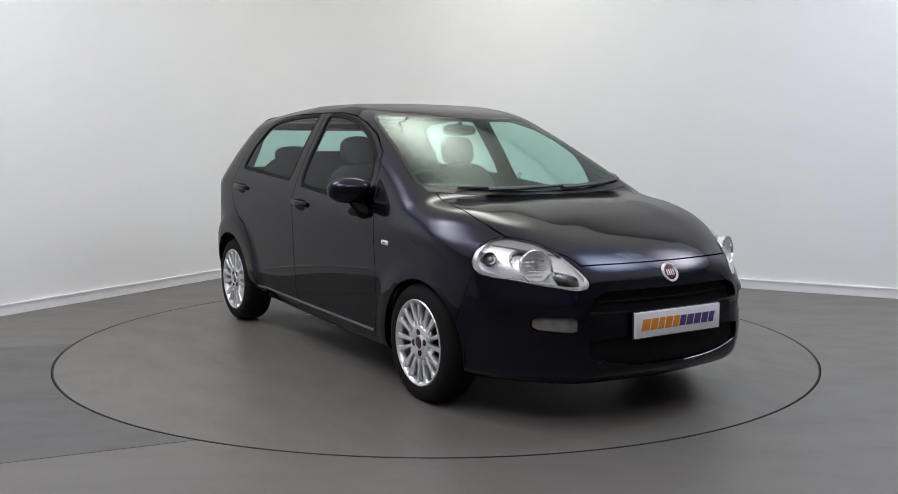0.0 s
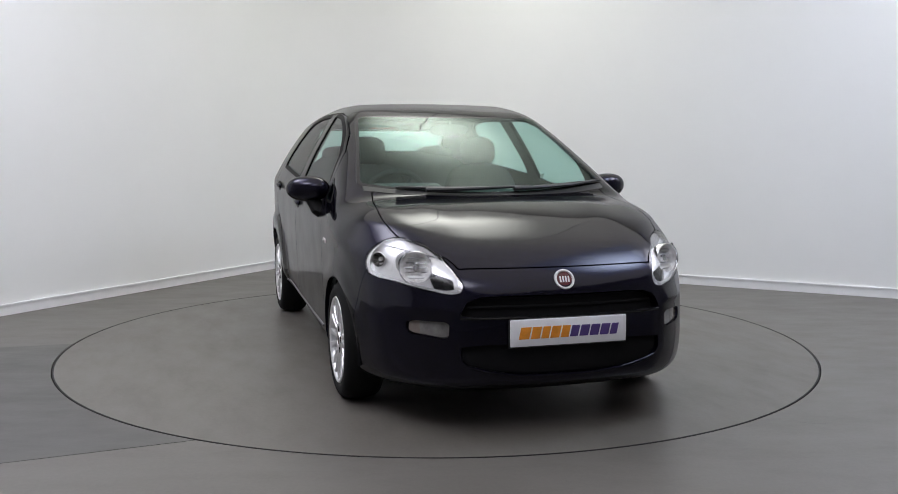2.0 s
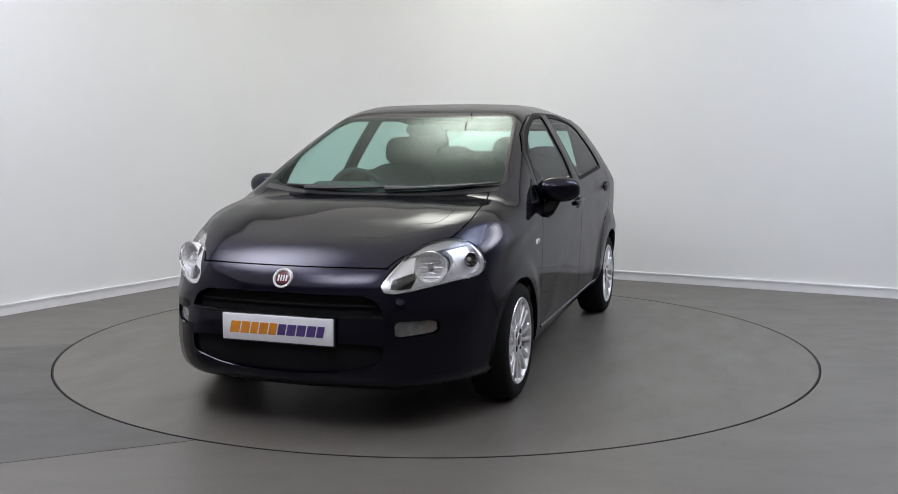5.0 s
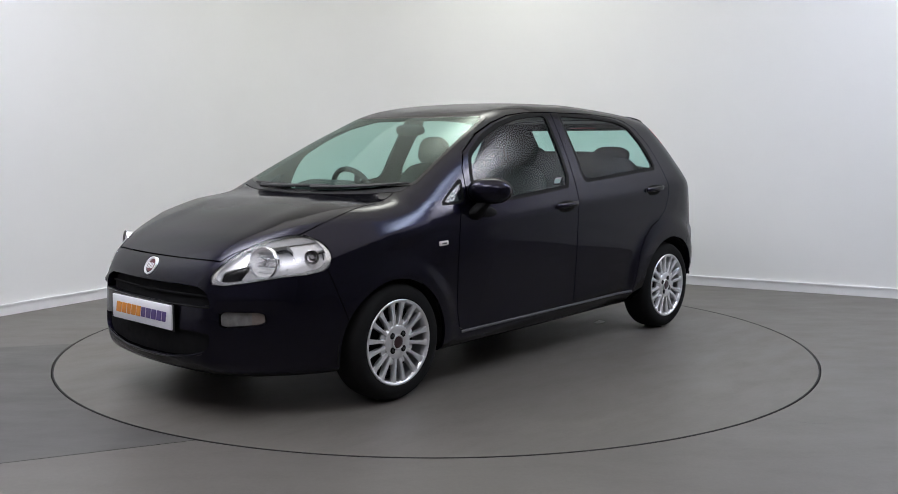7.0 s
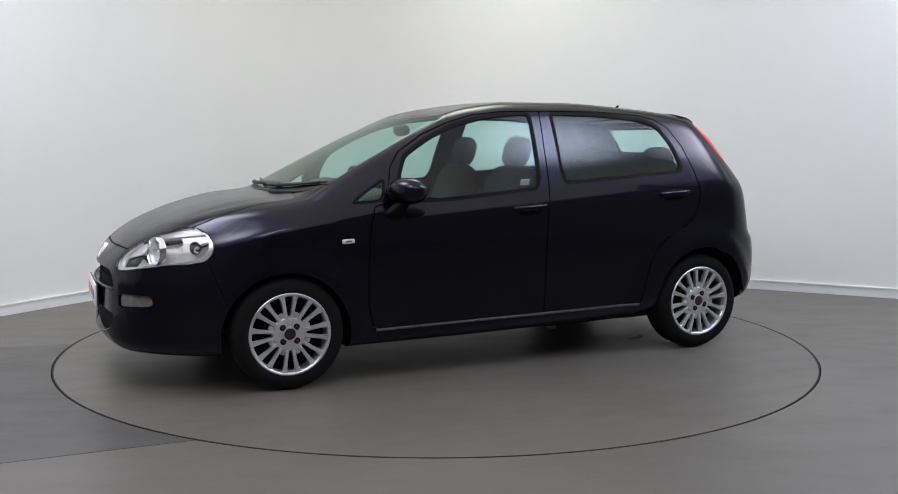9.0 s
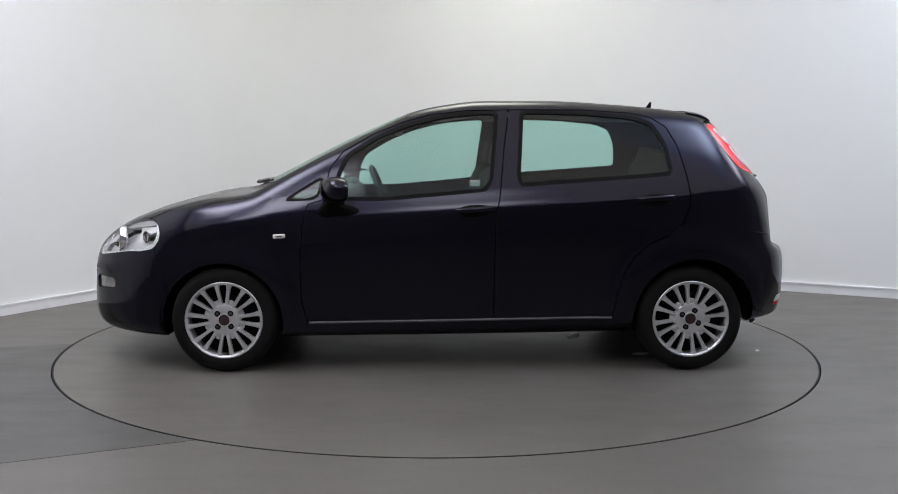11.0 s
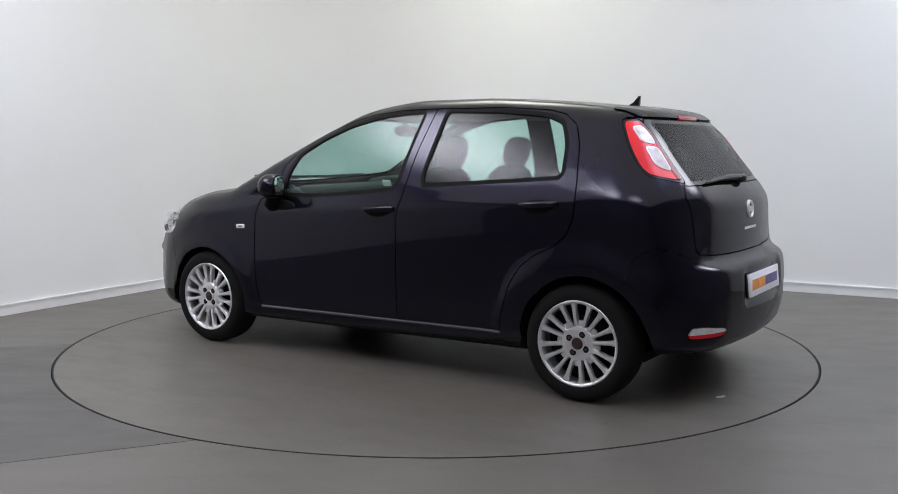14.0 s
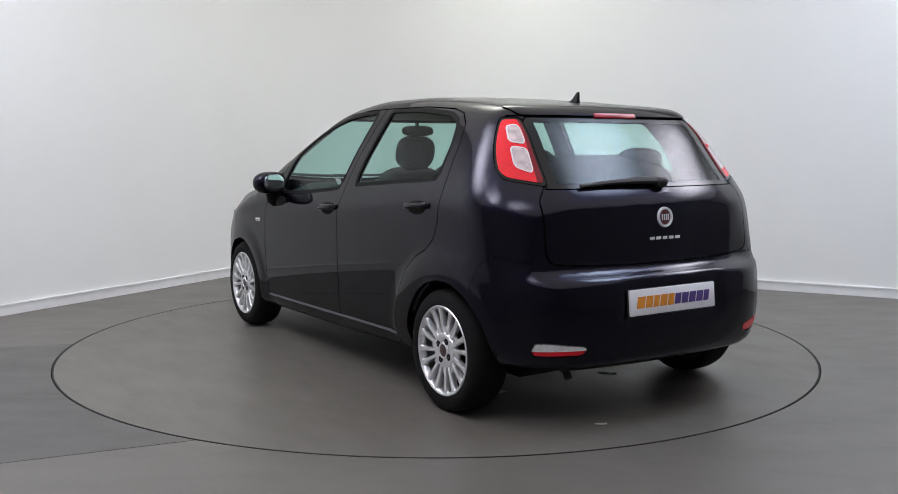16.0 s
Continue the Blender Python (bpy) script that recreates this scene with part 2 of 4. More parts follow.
def build_room():
    tagged(part("wall_studio", extrude_path(wall_path(), -0.15, 0, ROOM_HEIGHT), WALL, None), "white painted studio walls with a rounded corner", "wall", kind="structure")
    base = tagged(part("baseboard", extrude_path(wall_path(), 0.014, 0.0, 0.068), SKIRT, None), "white painted skirting board along the walls", "baseboard", kind="structure")
    part("ledge", extrude_path(wall_path(), 0.020, 0.069, 0.081), SKIRT, base, "rounded top edge")
    far_l, far_r = CORNER + LEFT * ROOM_A, CORNER + RIGHT * ROOM_B
    far = far_l + RIGHT * ROOM_B
    # two walls out of view, kept dark to hold down reflections on the car
    tagged(part("wall_south", extrude_path([far_r, far], -0.15, 0, ROOM_HEIGHT), BACK_WALL, None), "unseen wall, made dark grey to darken the car's reflections", "wall", kind="structure")
    tagged(part("wall_west", extrude_path([far, far_l], -0.15, 0, ROOM_HEIGHT), BACK_WALL, None), "unseen wall, made dark grey to darken the car's reflections", "wall", kind="structure")
    bm = boxed((40, 40, 0.2), pose(0, -3, ROOM_HEIGHT + 0.1))
    tagged(part("ceiling", bm, CEILING, None, smooth=False), "plain white ceiling", "ceiling", kind="structure")
    # floor with a round hole for the turntable
    bm = bmesh.new()
    n = 160
    inner = [bm.verts.new((2.243 * math.cos(2 * math.pi * i / n), 2.243 * math.sin(2 * math.pi * i / n), 0)) for i in range(n)]
    deep = [bm.verts.new((2.243 * math.cos(2 * math.pi * i / n), 2.243 * math.sin(2 * math.pi * i / n), -0.06)) for i in range(n)]
    outer = [bm.verts.new((30 * math.cos(2 * math.pi * i / n), 30 * math.sin(2 * math.pi * i / n), 0)) for i in range(n)]
    for i in range(n):
        j = (i + 1) % n
        bm.faces.new((inner[i], outer[i], outer[j], inner[j]))
        bm.faces.new((deep[i], inner[i], inner[j], deep[j]))
    bm.faces.new([bm.verts.new((2.3 * math.cos(2 * math.pi * i / n), 2.3 * math.sin(2 * math.pi * i / n), -0.06)) for i in range(n)])
    tagged(part("floor", bm, FLOOR, None, smooth=False), "matt grey vinyl studio floor", "floor", kind="structure")


def floor_sheet():
    """A strip of darker vinyl that runs up to the turntable."""
    bm = bmesh.new()
    n = 40
    a0, a1 = SHEET_ARC
    inner = [Vector((2.246 * math.cos(a0 + (a1 - a0) * i / n), 2.246 * math.sin(a0 + (a1 - a0) * i / n))) for i in range(n + 1)]
    outer = [Vector(SHEET_OUT[0]).lerp(Vector(SHEET_OUT[1]), i / n) for i in range(n + 1)]
    top = [[bm.verts.new((*p, 0.0015)) for p in row] for row in (inner, outer)]
    low = [[bm.verts.new((*p, 0.0)) for p in row] for row in (inner, outer)]
    for i in range(n):
        bm.faces.new((top[0][i], top[0][i + 1], top[1][i + 1], top[1][i]))
        for k in (0, 1):
            bm.faces.new((top[k][i], top[k][i + 1], low[k][i + 1], low[k][i]))
    for i in (0, n):
        bm.faces.new((top[0][i], top[1][i], low[1][i], low[0][i]))
    tagged(part("floor_sheet", bm, FLOOR_DARK, None, smooth=False), "darker grey strip of vinyl flooring", "floor", kind="structure")


def floor_mark(x, y, turn, length, width, mat, label):
    pts = [pose(x, y, 0.0009, 0, 0, turn) @ Vector((length * (i / 8 - 0.5), 0.15 * length * (i / 8 - 0.5) ** 2, 0)) for i in range(9)]
    tagged(part("floor_mark", tube(pts, [width * (0.3 + 0.7 * math.sin(math.pi * (i + 0.5) / 9)) for i in range(9)], 6, 0.1), mat, None), label, "floor mark", kind="structure")


def build_turntable():
    n = 160
    table = new("turntable")
    tagged(table, "flush round grey turntable with a thin dark rim", "turntable")
    bm = lathe([(0, 0.0), (1.2, 0.0), (2.228, 0.0), (2.2285, -0.003), (2.2285, -0.045), (0, -0.045)], Matrix.Identity(4), n)
    part("deck", bm, DISC, table)
    bm = lathe([(2.2287, -0.004), (2.2287, 0.0005), (2.236, 0.0005), (2.2365, -0.004), (2.2365, -0.04), (2.2287, -0.04), (2.2287, -0.004)], Matrix.Identity(4), n)
    part("edge_ring", bm, GAP, table, "thin black rubber edge")
    return table


def ceiling_light(a, b, w, d, drop, color, power, edge):
    """A soft fabric panel, brightest at its middle, hung just below the ceiling."""
    lamp = new("ceiling_light")
    lamp.matrix_world = pose(*(CORNER + LEFT * a + RIGHT * b), ROOM_HEIGHT - drop - 0.05, 0, 0, -29)
    tagged(lamp, "large soft white ceiling light panel", "ceiling light", "ceiling lights")
    bm = bmesh.new()
    for sx in (-1, 1):
        box(bm, (0.01, d + 0.02, 0.02), pose(sx * (w / 2 + 0.005), 0, 0.008), 0.002)
        box(bm, (w, 0.01, 0.02), pose(0, sx * (d / 2 + 0.005), 0.008), 0.002)
    part("frame", bm, SKIRT, lamp)
    m, nodes, links, b = material("light_panel")
    tc, mp, ln, mr = (nodes.new(k) for k in ("ShaderNodeTexCoord", "ShaderNodeMapping", "ShaderNodeVectorMath", "ShaderNodeMapRange"))
    mp.inputs["Scale"].default_value = (2 / w, 2 / d, 0)
    ln.operation = "LENGTH"
    mr.interpolation_type = "SMOOTHSTEP"
    for k, v in zip(("From Min", "From Max", "To Min", "To Max"), (0.0, 0.98, power, power * edge if edge else BASE * 0.97)):
        mr.inputs[k].default_value = v
    links.new(tc.outputs["Object"], mp.inputs["Vector"])
    links.new(mp.outputs["Vector"], ln.inputs[0])
    links.new(ln.outputs["Value"], mr.inputs["Value"])
    links.new(mr.outputs["Result"], b.inputs["Emission Strength"])
    b.inputs["Emission Color"].default_value = (*color, 1)
    part("light_diffuser", boxed((w - 0.004, d - 0.004, 0.012), pose(0, 0, 0.0)), m, lamp, "glowing fabric diffuser", smooth=False)


build_room()
floor_sheet()
floor_mark(-1.745, -1.925, 15, 0.035, 0.006, GAP, "small dark chip in the vinyl")
floor_mark(1.66, -1.79, -10, 0.12, 0.002, FLOOR_DARK, "faint dark scratch on the vinyl")
floor_mark(2.21, -1.99, -15, 0.10, 0.002, FLOOR_DARK, "faint dark scratch on the vinyl")
table = build_turntable()
for place in LIGHTS:
    ceiling_light(*place)

# a loose black cable slung below the ceiling panels
CABLE = [(-0.32, 1.29), (-0.15, 1.47), (0.03, 1.75), (0.03, 1.89), (0.09, 1.99), (0.16, 3.0), (0.24, 4.1)]
cable = tagged(part("ceiling_cable", tube([(x, y, 3.69) for x, y in CABLE], 0.009, 8), BLACK, None), "thin black cable slung under the ceiling light panels", "cable")


# ---- the car's body as one smooth solid, in metres: x forward, y to its left, z up ----
FRONT_AXLE, REAR_AXLE, HUB = 1.153, -1.357, 0.285


def pchip(knots):
    """A smooth curve through a few knots (position, value), with no overshoot."""
    xs, ys = (np.array(v, float) for v in zip(*knots))
    h, d = np.diff(xs), np.diff(ys) / np.diff(xs)
    m = np.zeros(len(xs))
    m[0], m[-1] = d[0], d[-1]
    for i in range(1, len(xs) - 1):
        if d[i - 1] * d[i] > 0:
            a, b = 2 * h[i] + h[i - 1], h[i] + 2 * h[i - 1]
            m[i] = (a + b) / (a / d[i - 1] + b / d[i])

    def value(x):
        x = np.clip(x, xs[0], xs[-1])
        i = np.clip(np.searchsorted(xs, x) - 1, 0, len(h) - 1)
        s = (x - xs[i]) / h[i]
        return ((1 + 2 * s) * (1 - s) ** 2 * ys[i] + s * (1 - s) ** 2 * h[i] * m[i]
                + s * s * (3 - 2 * s) * ys[i + 1] + s * s * (s - 1) * h[i] * m[i + 1])
    return value


ROOFLINE = pchip([(-2.1, 1.26), (-1.62, 1.375), (-1.5, 1.397), (-1.25, 1.432), (-1.0, 1.455), (-0.6, 1.476), (-0.25, 1.474),
                  (0.0, 1.446), (0.15, 1.412), (0.4, 1.312), (0.7, 1.168), (1.0, 1.014), (1.075, 0.978), (1.14, 0.963), (1.3, 0.941),
                  (1.5, 0.893), (1.65, 0.842), (1.8, 0.782), (1.93, 0.712), (2.1, 0.60)])
NOSE = pchip([(0.1, 1.86), (0.2, 1.965), (0.26, 2.0), (0.34, 2.012), (0.45, 2.008), (0.55, 2.0), (0.62, 1.982), (0.68, 1.955), (0.74, 1.91), (0.85, 1.80)])
TAIL = pchip([(0.1, -1.86), (0.2, -1.93), (0.3, -1.985), (0.4, -2.006), (0.5, -2.010), (0.6, -2.004), (0.645, -1.988), (0.674, -1.938), (0.70, -1.917),
              (0.8, -1.915), (0.93, -1.905), (0.99, -1.875), (1.05, -1.828), (1.12, -1.768), (1.25, -1.665), (1.345, -1.592),
              (1.40, -1.57), (1.5, -1.54)])
TAIL_CORNER = pchip([(0.1, -1.86), (0.2, -1.93), (0.3, -1.982), (0.4, -2.000), (0.5, -2.002), (0.6, -1.993), (0.70, -1.972), (0.8, -1.945), (0.93, -1.905), (0.99, -1.875),
                     (1.05, -1.828), (1.12, -1.768), (1.25, -1.665), (1.345, -1.592), (1.40, -1.57), (1.5, -1.54)])
FLANK = pchip([(-0.75, 0.70), (-0.68, 0.772), (-0.60, 0.816), (-0.55, 0.824), (-0.45, 0.829), (-0.25, 0.838), (-0.10, 0.8395), (-0.05, 0.8390), (-0.02, 0.8375), (0.0, 0.8345), (0.025, 0.8265), (0.05, 0.8165),
               (0.09, 0.803), (0.14, 0.782), (0.25, 0.732), (0.4, 0.651), (0.5, 0.592), (0.56, 0.552), (0.7, 0.44)])


SHARP_FLANK = pchip([(-0.75, 0.70), (-0.68, 0.772), (-0.60, 0.814), (-0.55, 0.823), (-0.45, 0.829), (-0.25, 0.8375), (-0.10, 0.8400), (-0.03, 0.8402), (-0.010, 0.8396), (0.006, 0.8362),
                     (0.022, 0.8300), (0.05, 0.8180), (0.09, 0.803), (0.14, 0.782), (0.25, 0.732), (0.4, 0.651), (0.5, 0.592), (0.56, 0.552), (0.7, 0.44)])


def crease(x):
    """Height of the crease that runs along the flank."""
    return 0.868 - 0.0613 * x


def ease(v):
    v = np.clip(v, 0, 1)
    return v * v * (3 - 2 * v)


def soft_max(a, b, k):
    h = np.maximum(k - np.abs(a - b), 0) / k
    return np.maximum(a, b) + h * h * k / 4


def flank(x, z):
    """Half width of the body at x and z."""
    over = z - crease(x) * (1 - np.clip((z - 1.0) / 0.35, 0, 1)) - 0.87 * np.clip((z - 1.0) / 0.35, 0, 1)
    sharp = ease((0.85 - x) / 0.35)
    y = (1 - sharp) * FLANK(over) + sharp * SHARP_FLANK(over)
    y = y - 0.075 * np.maximum(x - 0.85, 0) ** 2 - (0.055 + 0.03 * np.clip((z - 0.9) / 0.2, 0, 1)) * np.maximum(-1.25 - x, 0) ** 2
    y = y - np.clip((z - 0.95) / 0.3, 0, 1) * 0.05 * np.maximum(x - 0.35, 0)
    # shoulder ridge from the mirror down to the headlight
    d = z - 0.875 + 0.2 * (x - 0.7)
    y = y + 0.009 * np.exp(-(d / np.where(d > 0, 0.060, 0.020)) ** 2) * ease((x - 0.50) / 0.25)
    # flared wheel arches with a soft upper edge
    for ax, r0, r1, amp in ((FRONT_AXLE, 0.345, 0.435, 0.013), (REAR_AXLE, 0.415, 0.495, 0.021)):
        r = np.hypot(x - ax, z - 0.275)
        y = y + amp * (1 - ease((r - r0) / (r1 - r0))) / (1 + np.exp(-(z - 0.2) * 30))
    return y


def shapes(x, y, z):
    """Signed values of the six surfaces that bound the body."""
    w = np.abs(y)
    lift = ease((x - 0.05) / 0.3) * ease((1.3 - x) / 0.3)
    crown = 0.05 + 0.03 * np.clip(x - 1.3, 0, 1)
    top = z - ROOFLINE(x + 0.10 * lift * w * w) + crown * w * w
    # two raised bands along the bonnet
    top = top - 0.005 * np.exp(-((w - 0.42) / 0.09) ** 2) * ease((x - 1.10) / 0.25) * ease((1.88 - x) / 0.4)
    side = w - flank(x, z)
    front = x - NOSE(z) + 0.255 * w * w + 1.95 * np.maximum(w - 0.4, 0) ** 2
    corner = 0.7 * ease((w - 0.5) / 0.22)
    # lit ledge above each front fog lamp
    front = front - 0.018 * np.exp(-((z - 0.540) / np.where(z > 0.540, 0.026, 0.012)) ** 2) * ease((w - 0.47) / 0.04) * ease((0.72 - w) / 0.08)
    rear = (1 - corner) * TAIL(z) + corner * TAIL_CORNER(z) - x + 0.16 * w * w + 0.9 * np.maximum(w - 0.45, 0) ** 2
    # shallow recess for the rear plate
    rear = rear + 0.018 / (1 + np.exp((w - 0.30) * 90)) / (1 + np.exp((np.abs(z - 0.545) - 0.078) * 130))
    under = 0.185 + 0.07 * np.clip((-x - 1.45) / 0.3, 0, 1) - z
    return top, side, front, rear, under


def solid(x, y, z):
    """Below zero inside the body; close to a distance near its skin."""
    e = 1e-3
    parts = []
    base = shapes(x, y, z)
    dx, dy, dz = shapes(x + e, y, z), shapes(x, y + e, z), shapes(x, y, z + e)
    for f, a, b, c in zip(base, dx, dy, dz):
        parts.append(f / np.sqrt(((a - f) ** 2 + (b - f) ** 2 + (c - f) ** 2) / e ** 2 + 1e-6))
    top, side, front, rear, under = parts
    round_top = 0.085 + 0.135 * ease((x - 0.88) / 0.75)
    f = soft_max(top, side, round_top)
    f = soft_max(f, front, 0.07)
    f = soft_max(f, rear, 0.09 + 0.04 * ease((1.05 - z) / 0.4))
    return soft_max(f, under, 0.05)


# ---- the skin as a fine mesh ----
def skin_mesh(step=0.0125):
    xs, ys, zs = np.arange(-2.10, 2.12, step), np.arange(-0.95, 0.951, step), np.arange(0.13, 1.56, step)
    f = np.empty((len(xs), len(ys), len(zs)), np.float32)
    gy, gz = np.meshgrid(ys, zs, indexing="ij")
    for i, x in enumerate(xs):
        f[i] = solid(np.full_like(gy, x), gy, gz)
    org = np.array([xs[0], ys[0], zs[0]])
    inside = f < 0
    shape = np.array(f.shape) - 1
    total, count = np.zeros((*shape, 3)), np.zeros(shape)
    for axis in range(3):
        for a in (0, 1):
            for b in (0, 1):
                sl0, sl1, off = [None] * 3, [None] * 3, np.zeros(3)
                others = [k for k in range(3) if k != axis]
                sl0[axis], sl1[axis] = slice(0, shape[axis]), slice(1, shape[axis] + 1)
                for o, c in zip(others, (a, b)):
                    sl0[o] = sl1[o] = slice(c, shape[o] + c)
                    off[o] = c
                fa, fb = f[tuple(sl0)], f[tuple(sl1)]
                cross = (fa < 0) != (fb < 0)
                t = np.where(cross, fa / np.where(cross, fa - fb, 1), 0)
                for k in range(3):
                    total[..., k] += cross * (t if k == axis else off[k])
                count += cross
    cells = np.argwhere(count > 0)
    ids = np.full(shape, -1)
    ids[tuple(cells.T)] = np.arange(len(cells))
    pts = org + step * (cells + total[tuple(cells.T)] / count[tuple(cells.T)][:, None])
    tris = []
    for axis in range(3):
        u, v = (axis + 1) % 3, (axis + 2) % 3
        sl0, sl1 = [slice(1, -1)] * 3, [slice(1, -1)] * 3
        sl0[axis], sl1[axis] = slice(0, -1), slice(1, None)
        a, b = inside[tuple(sl0)], inside[tuple(sl1)]
        for flip in (False, True):
            at = np.argwhere((a & ~b) if not flip else (~a & b))
            at[:, u] += 1
            at[:, v] += 1
            quad = []
            for du, dv in ((-1, -1), (0, -1), (0, 0), (-1, 0)):
                c = at.copy()
                c[:, u] += du
                c[:, v] += dv
                quad.append(ids[tuple(c.T)])
            if flip:
                quad = quad[::-1]
            q = np.stack(quad, 1)
            tris += [q[:, [0, 1, 2]], q[:, [0, 2, 3]]]
    tris = np.concatenate(tris)
    e = 1e-3
    for _ in range(4):
        x, y, z = pts.T
        s = solid(x, y, z)
        g = np.stack([solid(x + e, y, z) - solid(x - e, y, z), solid(x, y + e, z) - solid(x, y - e, z), solid(x, y, z + e) - solid(x, y, z - e)], 1) / (2 * e)
        g2 = np.maximum((g * g).sum(1), 0.2)
        pts = pts - np.clip(s / g2, -step, step)[:, None] * g
    nor = normals_at(pts)
    for _ in range(6):
        soft = nor.copy()
        for a, b in ((0, 1), (1, 2), (2, 0)):
            np.add.at(soft, tris[:, a], nor[tris[:, b]])
            np.add.at(soft, tris[:, b], nor[tris[:, a]])
        nor = soft / np.linalg.norm(soft, axis=1, keepdims=True)
    return pts, tris, nor


def normals_at(pts):
    e = 2e-3
    x, y, z = pts.T
    g = np.stack([solid(x + e, y, z) - solid(x - e, y, z), solid(x, y + e, z) - solid(x, y - e, z), solid(x, y, z + e) - solid(x, y, z - e)], 1)
    return g / np.linalg.norm(g, axis=1, keepdims=True)


def cut(mesh, field):
    """Parts of a triangle mesh where field is below and above zero, cut cleanly along zero."""
    pts, tris, nor = mesh
    s = field(*pts.T)
    s = np.where(np.abs(s) < 2e-4, -2e-4, s)
    neg = s < 0
    k = neg[tris].sum(1)
    low, high = [tris[k == 3]], [tris[k == 0]]
    extra_p, extra_n, base = [], [], len(pts)

    def between(i, j):
        nonlocal base
        lo, hi = np.minimum(i, j), np.maximum(i, j)
        key = lo.astype(np.int64) * len(pts) + hi
        uniq, inv = np.unique(key, return_inverse=True)
        a, b = uniq // len(pts), uniq % len(pts)
        t = (s[a] / (s[a] - s[b]))[:, None]
        extra_p.append(pts[a] * (1 - t) + pts[b] * t)
        n = nor[a] * (1 - t) + nor[b] * t
        extra_n.append(n / np.linalg.norm(n, axis=1, keepdims=True))
        out = base + inv.reshape(-1)
        base += len(uniq)
        return out
    for want, ones, twos in ((True, low, high), (False, high, low)):
        t = tris[k == (1 if want else 2)]
        if not len(t):
            continue
        pick = np.argmax(neg[t] == want, axis=1)
        r = np.arange(len(t))
        a, b, c = t[r, pick], t[r, (pick + 1) % 3], t[r, (pick + 2) % 3]
        both = between(np.concatenate([a, a]), np.concatenate([b, c]))
        p, q = both[:len(t)], both[len(t):]
        ones.append(np.stack([a, p, q], 1))
        twos += [np.stack([p, b, c], 1), np.stack([p, c, q], 1)]
    allp, alln = np.concatenate([pts, *extra_p]), np.concatenate([nor, *extra_n])
    # the same edge may be cut from both kinds of triangle: weld by place
    out = []
    for t in (low, high):
        t = np.concatenate(t)
        used, inv = np.unique(t, return_inverse=True)
        p, n, t = allp[used], alln[used], inv.reshape(-1, 3)
        _, first, back = np.unique(np.round(p, 6), axis=0, return_index=True, return_inverse=True)
        t = back.reshape(-1)[t]
        t = t[(t[:, 0] != t[:, 1]) & (t[:, 1] != t[:, 2]) & (t[:, 0] != t[:, 2])]
        out.append((p[first], t, n[first]))
    return out


def calm(mesh, times=24):
    """The same piece with its normals evened out, for glass and long plain panels."""
    p, t, n = mesh
    for _ in range(times):
        even = n.copy()
        for a, b in ((0, 1), (1, 2), (2, 0)):
            np.add.at(even, t[:, a], n[t[:, b]])
            np.add.at(even, t[:, b], n[t[:, a]])
        n = even / np.maximum(np.linalg.norm(even, axis=1, keepdims=True), 1e-9)
    return p, t, n


def refined(mesh, times=1):
    """Splits every triangle in four."""
    p, t, n = mesh
    for _ in range(times):
        e = np.concatenate([t[:, [0, 1]], t[:, [1, 2]], t[:, [2, 0]]])
        key, inv = np.unique(np.sort(e, 1), axis=0, return_inverse=True)
        inv = inv.reshape(-1) + len(p)
        m = len(t)
        ab, bc, ca = inv[:m], inv[m:2 * m], inv[2 * m:]
        mid = n[key[:, 0]] + n[key[:, 1]]
        p = np.concatenate([p, (p[key[:, 0]] + p[key[:, 1]]) / 2])
        n = np.concatenate([n, mid / np.linalg.norm(mid, axis=1, keepdims=True)])
        a, b, c = t.T
        t = np.concatenate([np.stack(v, 1) for v in ((a, ab, ca), (ab, b, bc), (ca, bc, c), (ab, bc, ca))])
    return p, t, n


def shell(name, mesh, mat, parent, depth=0.012, label="", lift=0.0):
    """One panel: the skin piece, lifted along its normal, with edges turned inwards by depth."""
    p, t, n = mesh
    p = p + n * lift
    e = np.concatenate([t[:, [0, 1]], t[:, [1, 2]], t[:, [2, 0]]])
    key = np.sort(e, 1)
    _, first, cnt = np.unique(key[:, 0].astype(np.int64) * len(p) + key[:, 1], return_index=True, return_counts=True)
    rim = e[first[cnt == 1]]
    pts, nor, faces = [p], [n], t.tolist()
    if depth and len(rim):
        m, base = len(rim), len(p)
        a, b = p[rim[:, 0]], p[rim[:, 1]]
        na, nb = n[rim[:, 0]], n[rim[:, 1]]
        out = np.cross(b - a, na + nb)
        out /= np.maximum(np.linalg.norm(out, axis=1, keepdims=True), 1e-9)
        pts += [a, b, a - na * depth, b - nb * depth]
        nor += [out] * 4
        i = np.arange(m)
        faces += np.stack([base + i, base + 2 * m + i, base + 3 * m + i, base + m + i], 1).tolist()
    pts, nor = np.concatenate(pts), np.concatenate(nor)
    me = bpy.data.meshes.new(name)
    me.from_pydata(pts.tolist(), [], faces)
    me.materials.append(mat)
    me.polygons.foreach_set("use_smooth", [True] * len(me.polygons))
    me.normals_split_custom_set_from_vertices(nor.tolist())
    ob = new(name, me)
    ob.parent = parent
    if label:
        tagged(ob, label)
    return ob


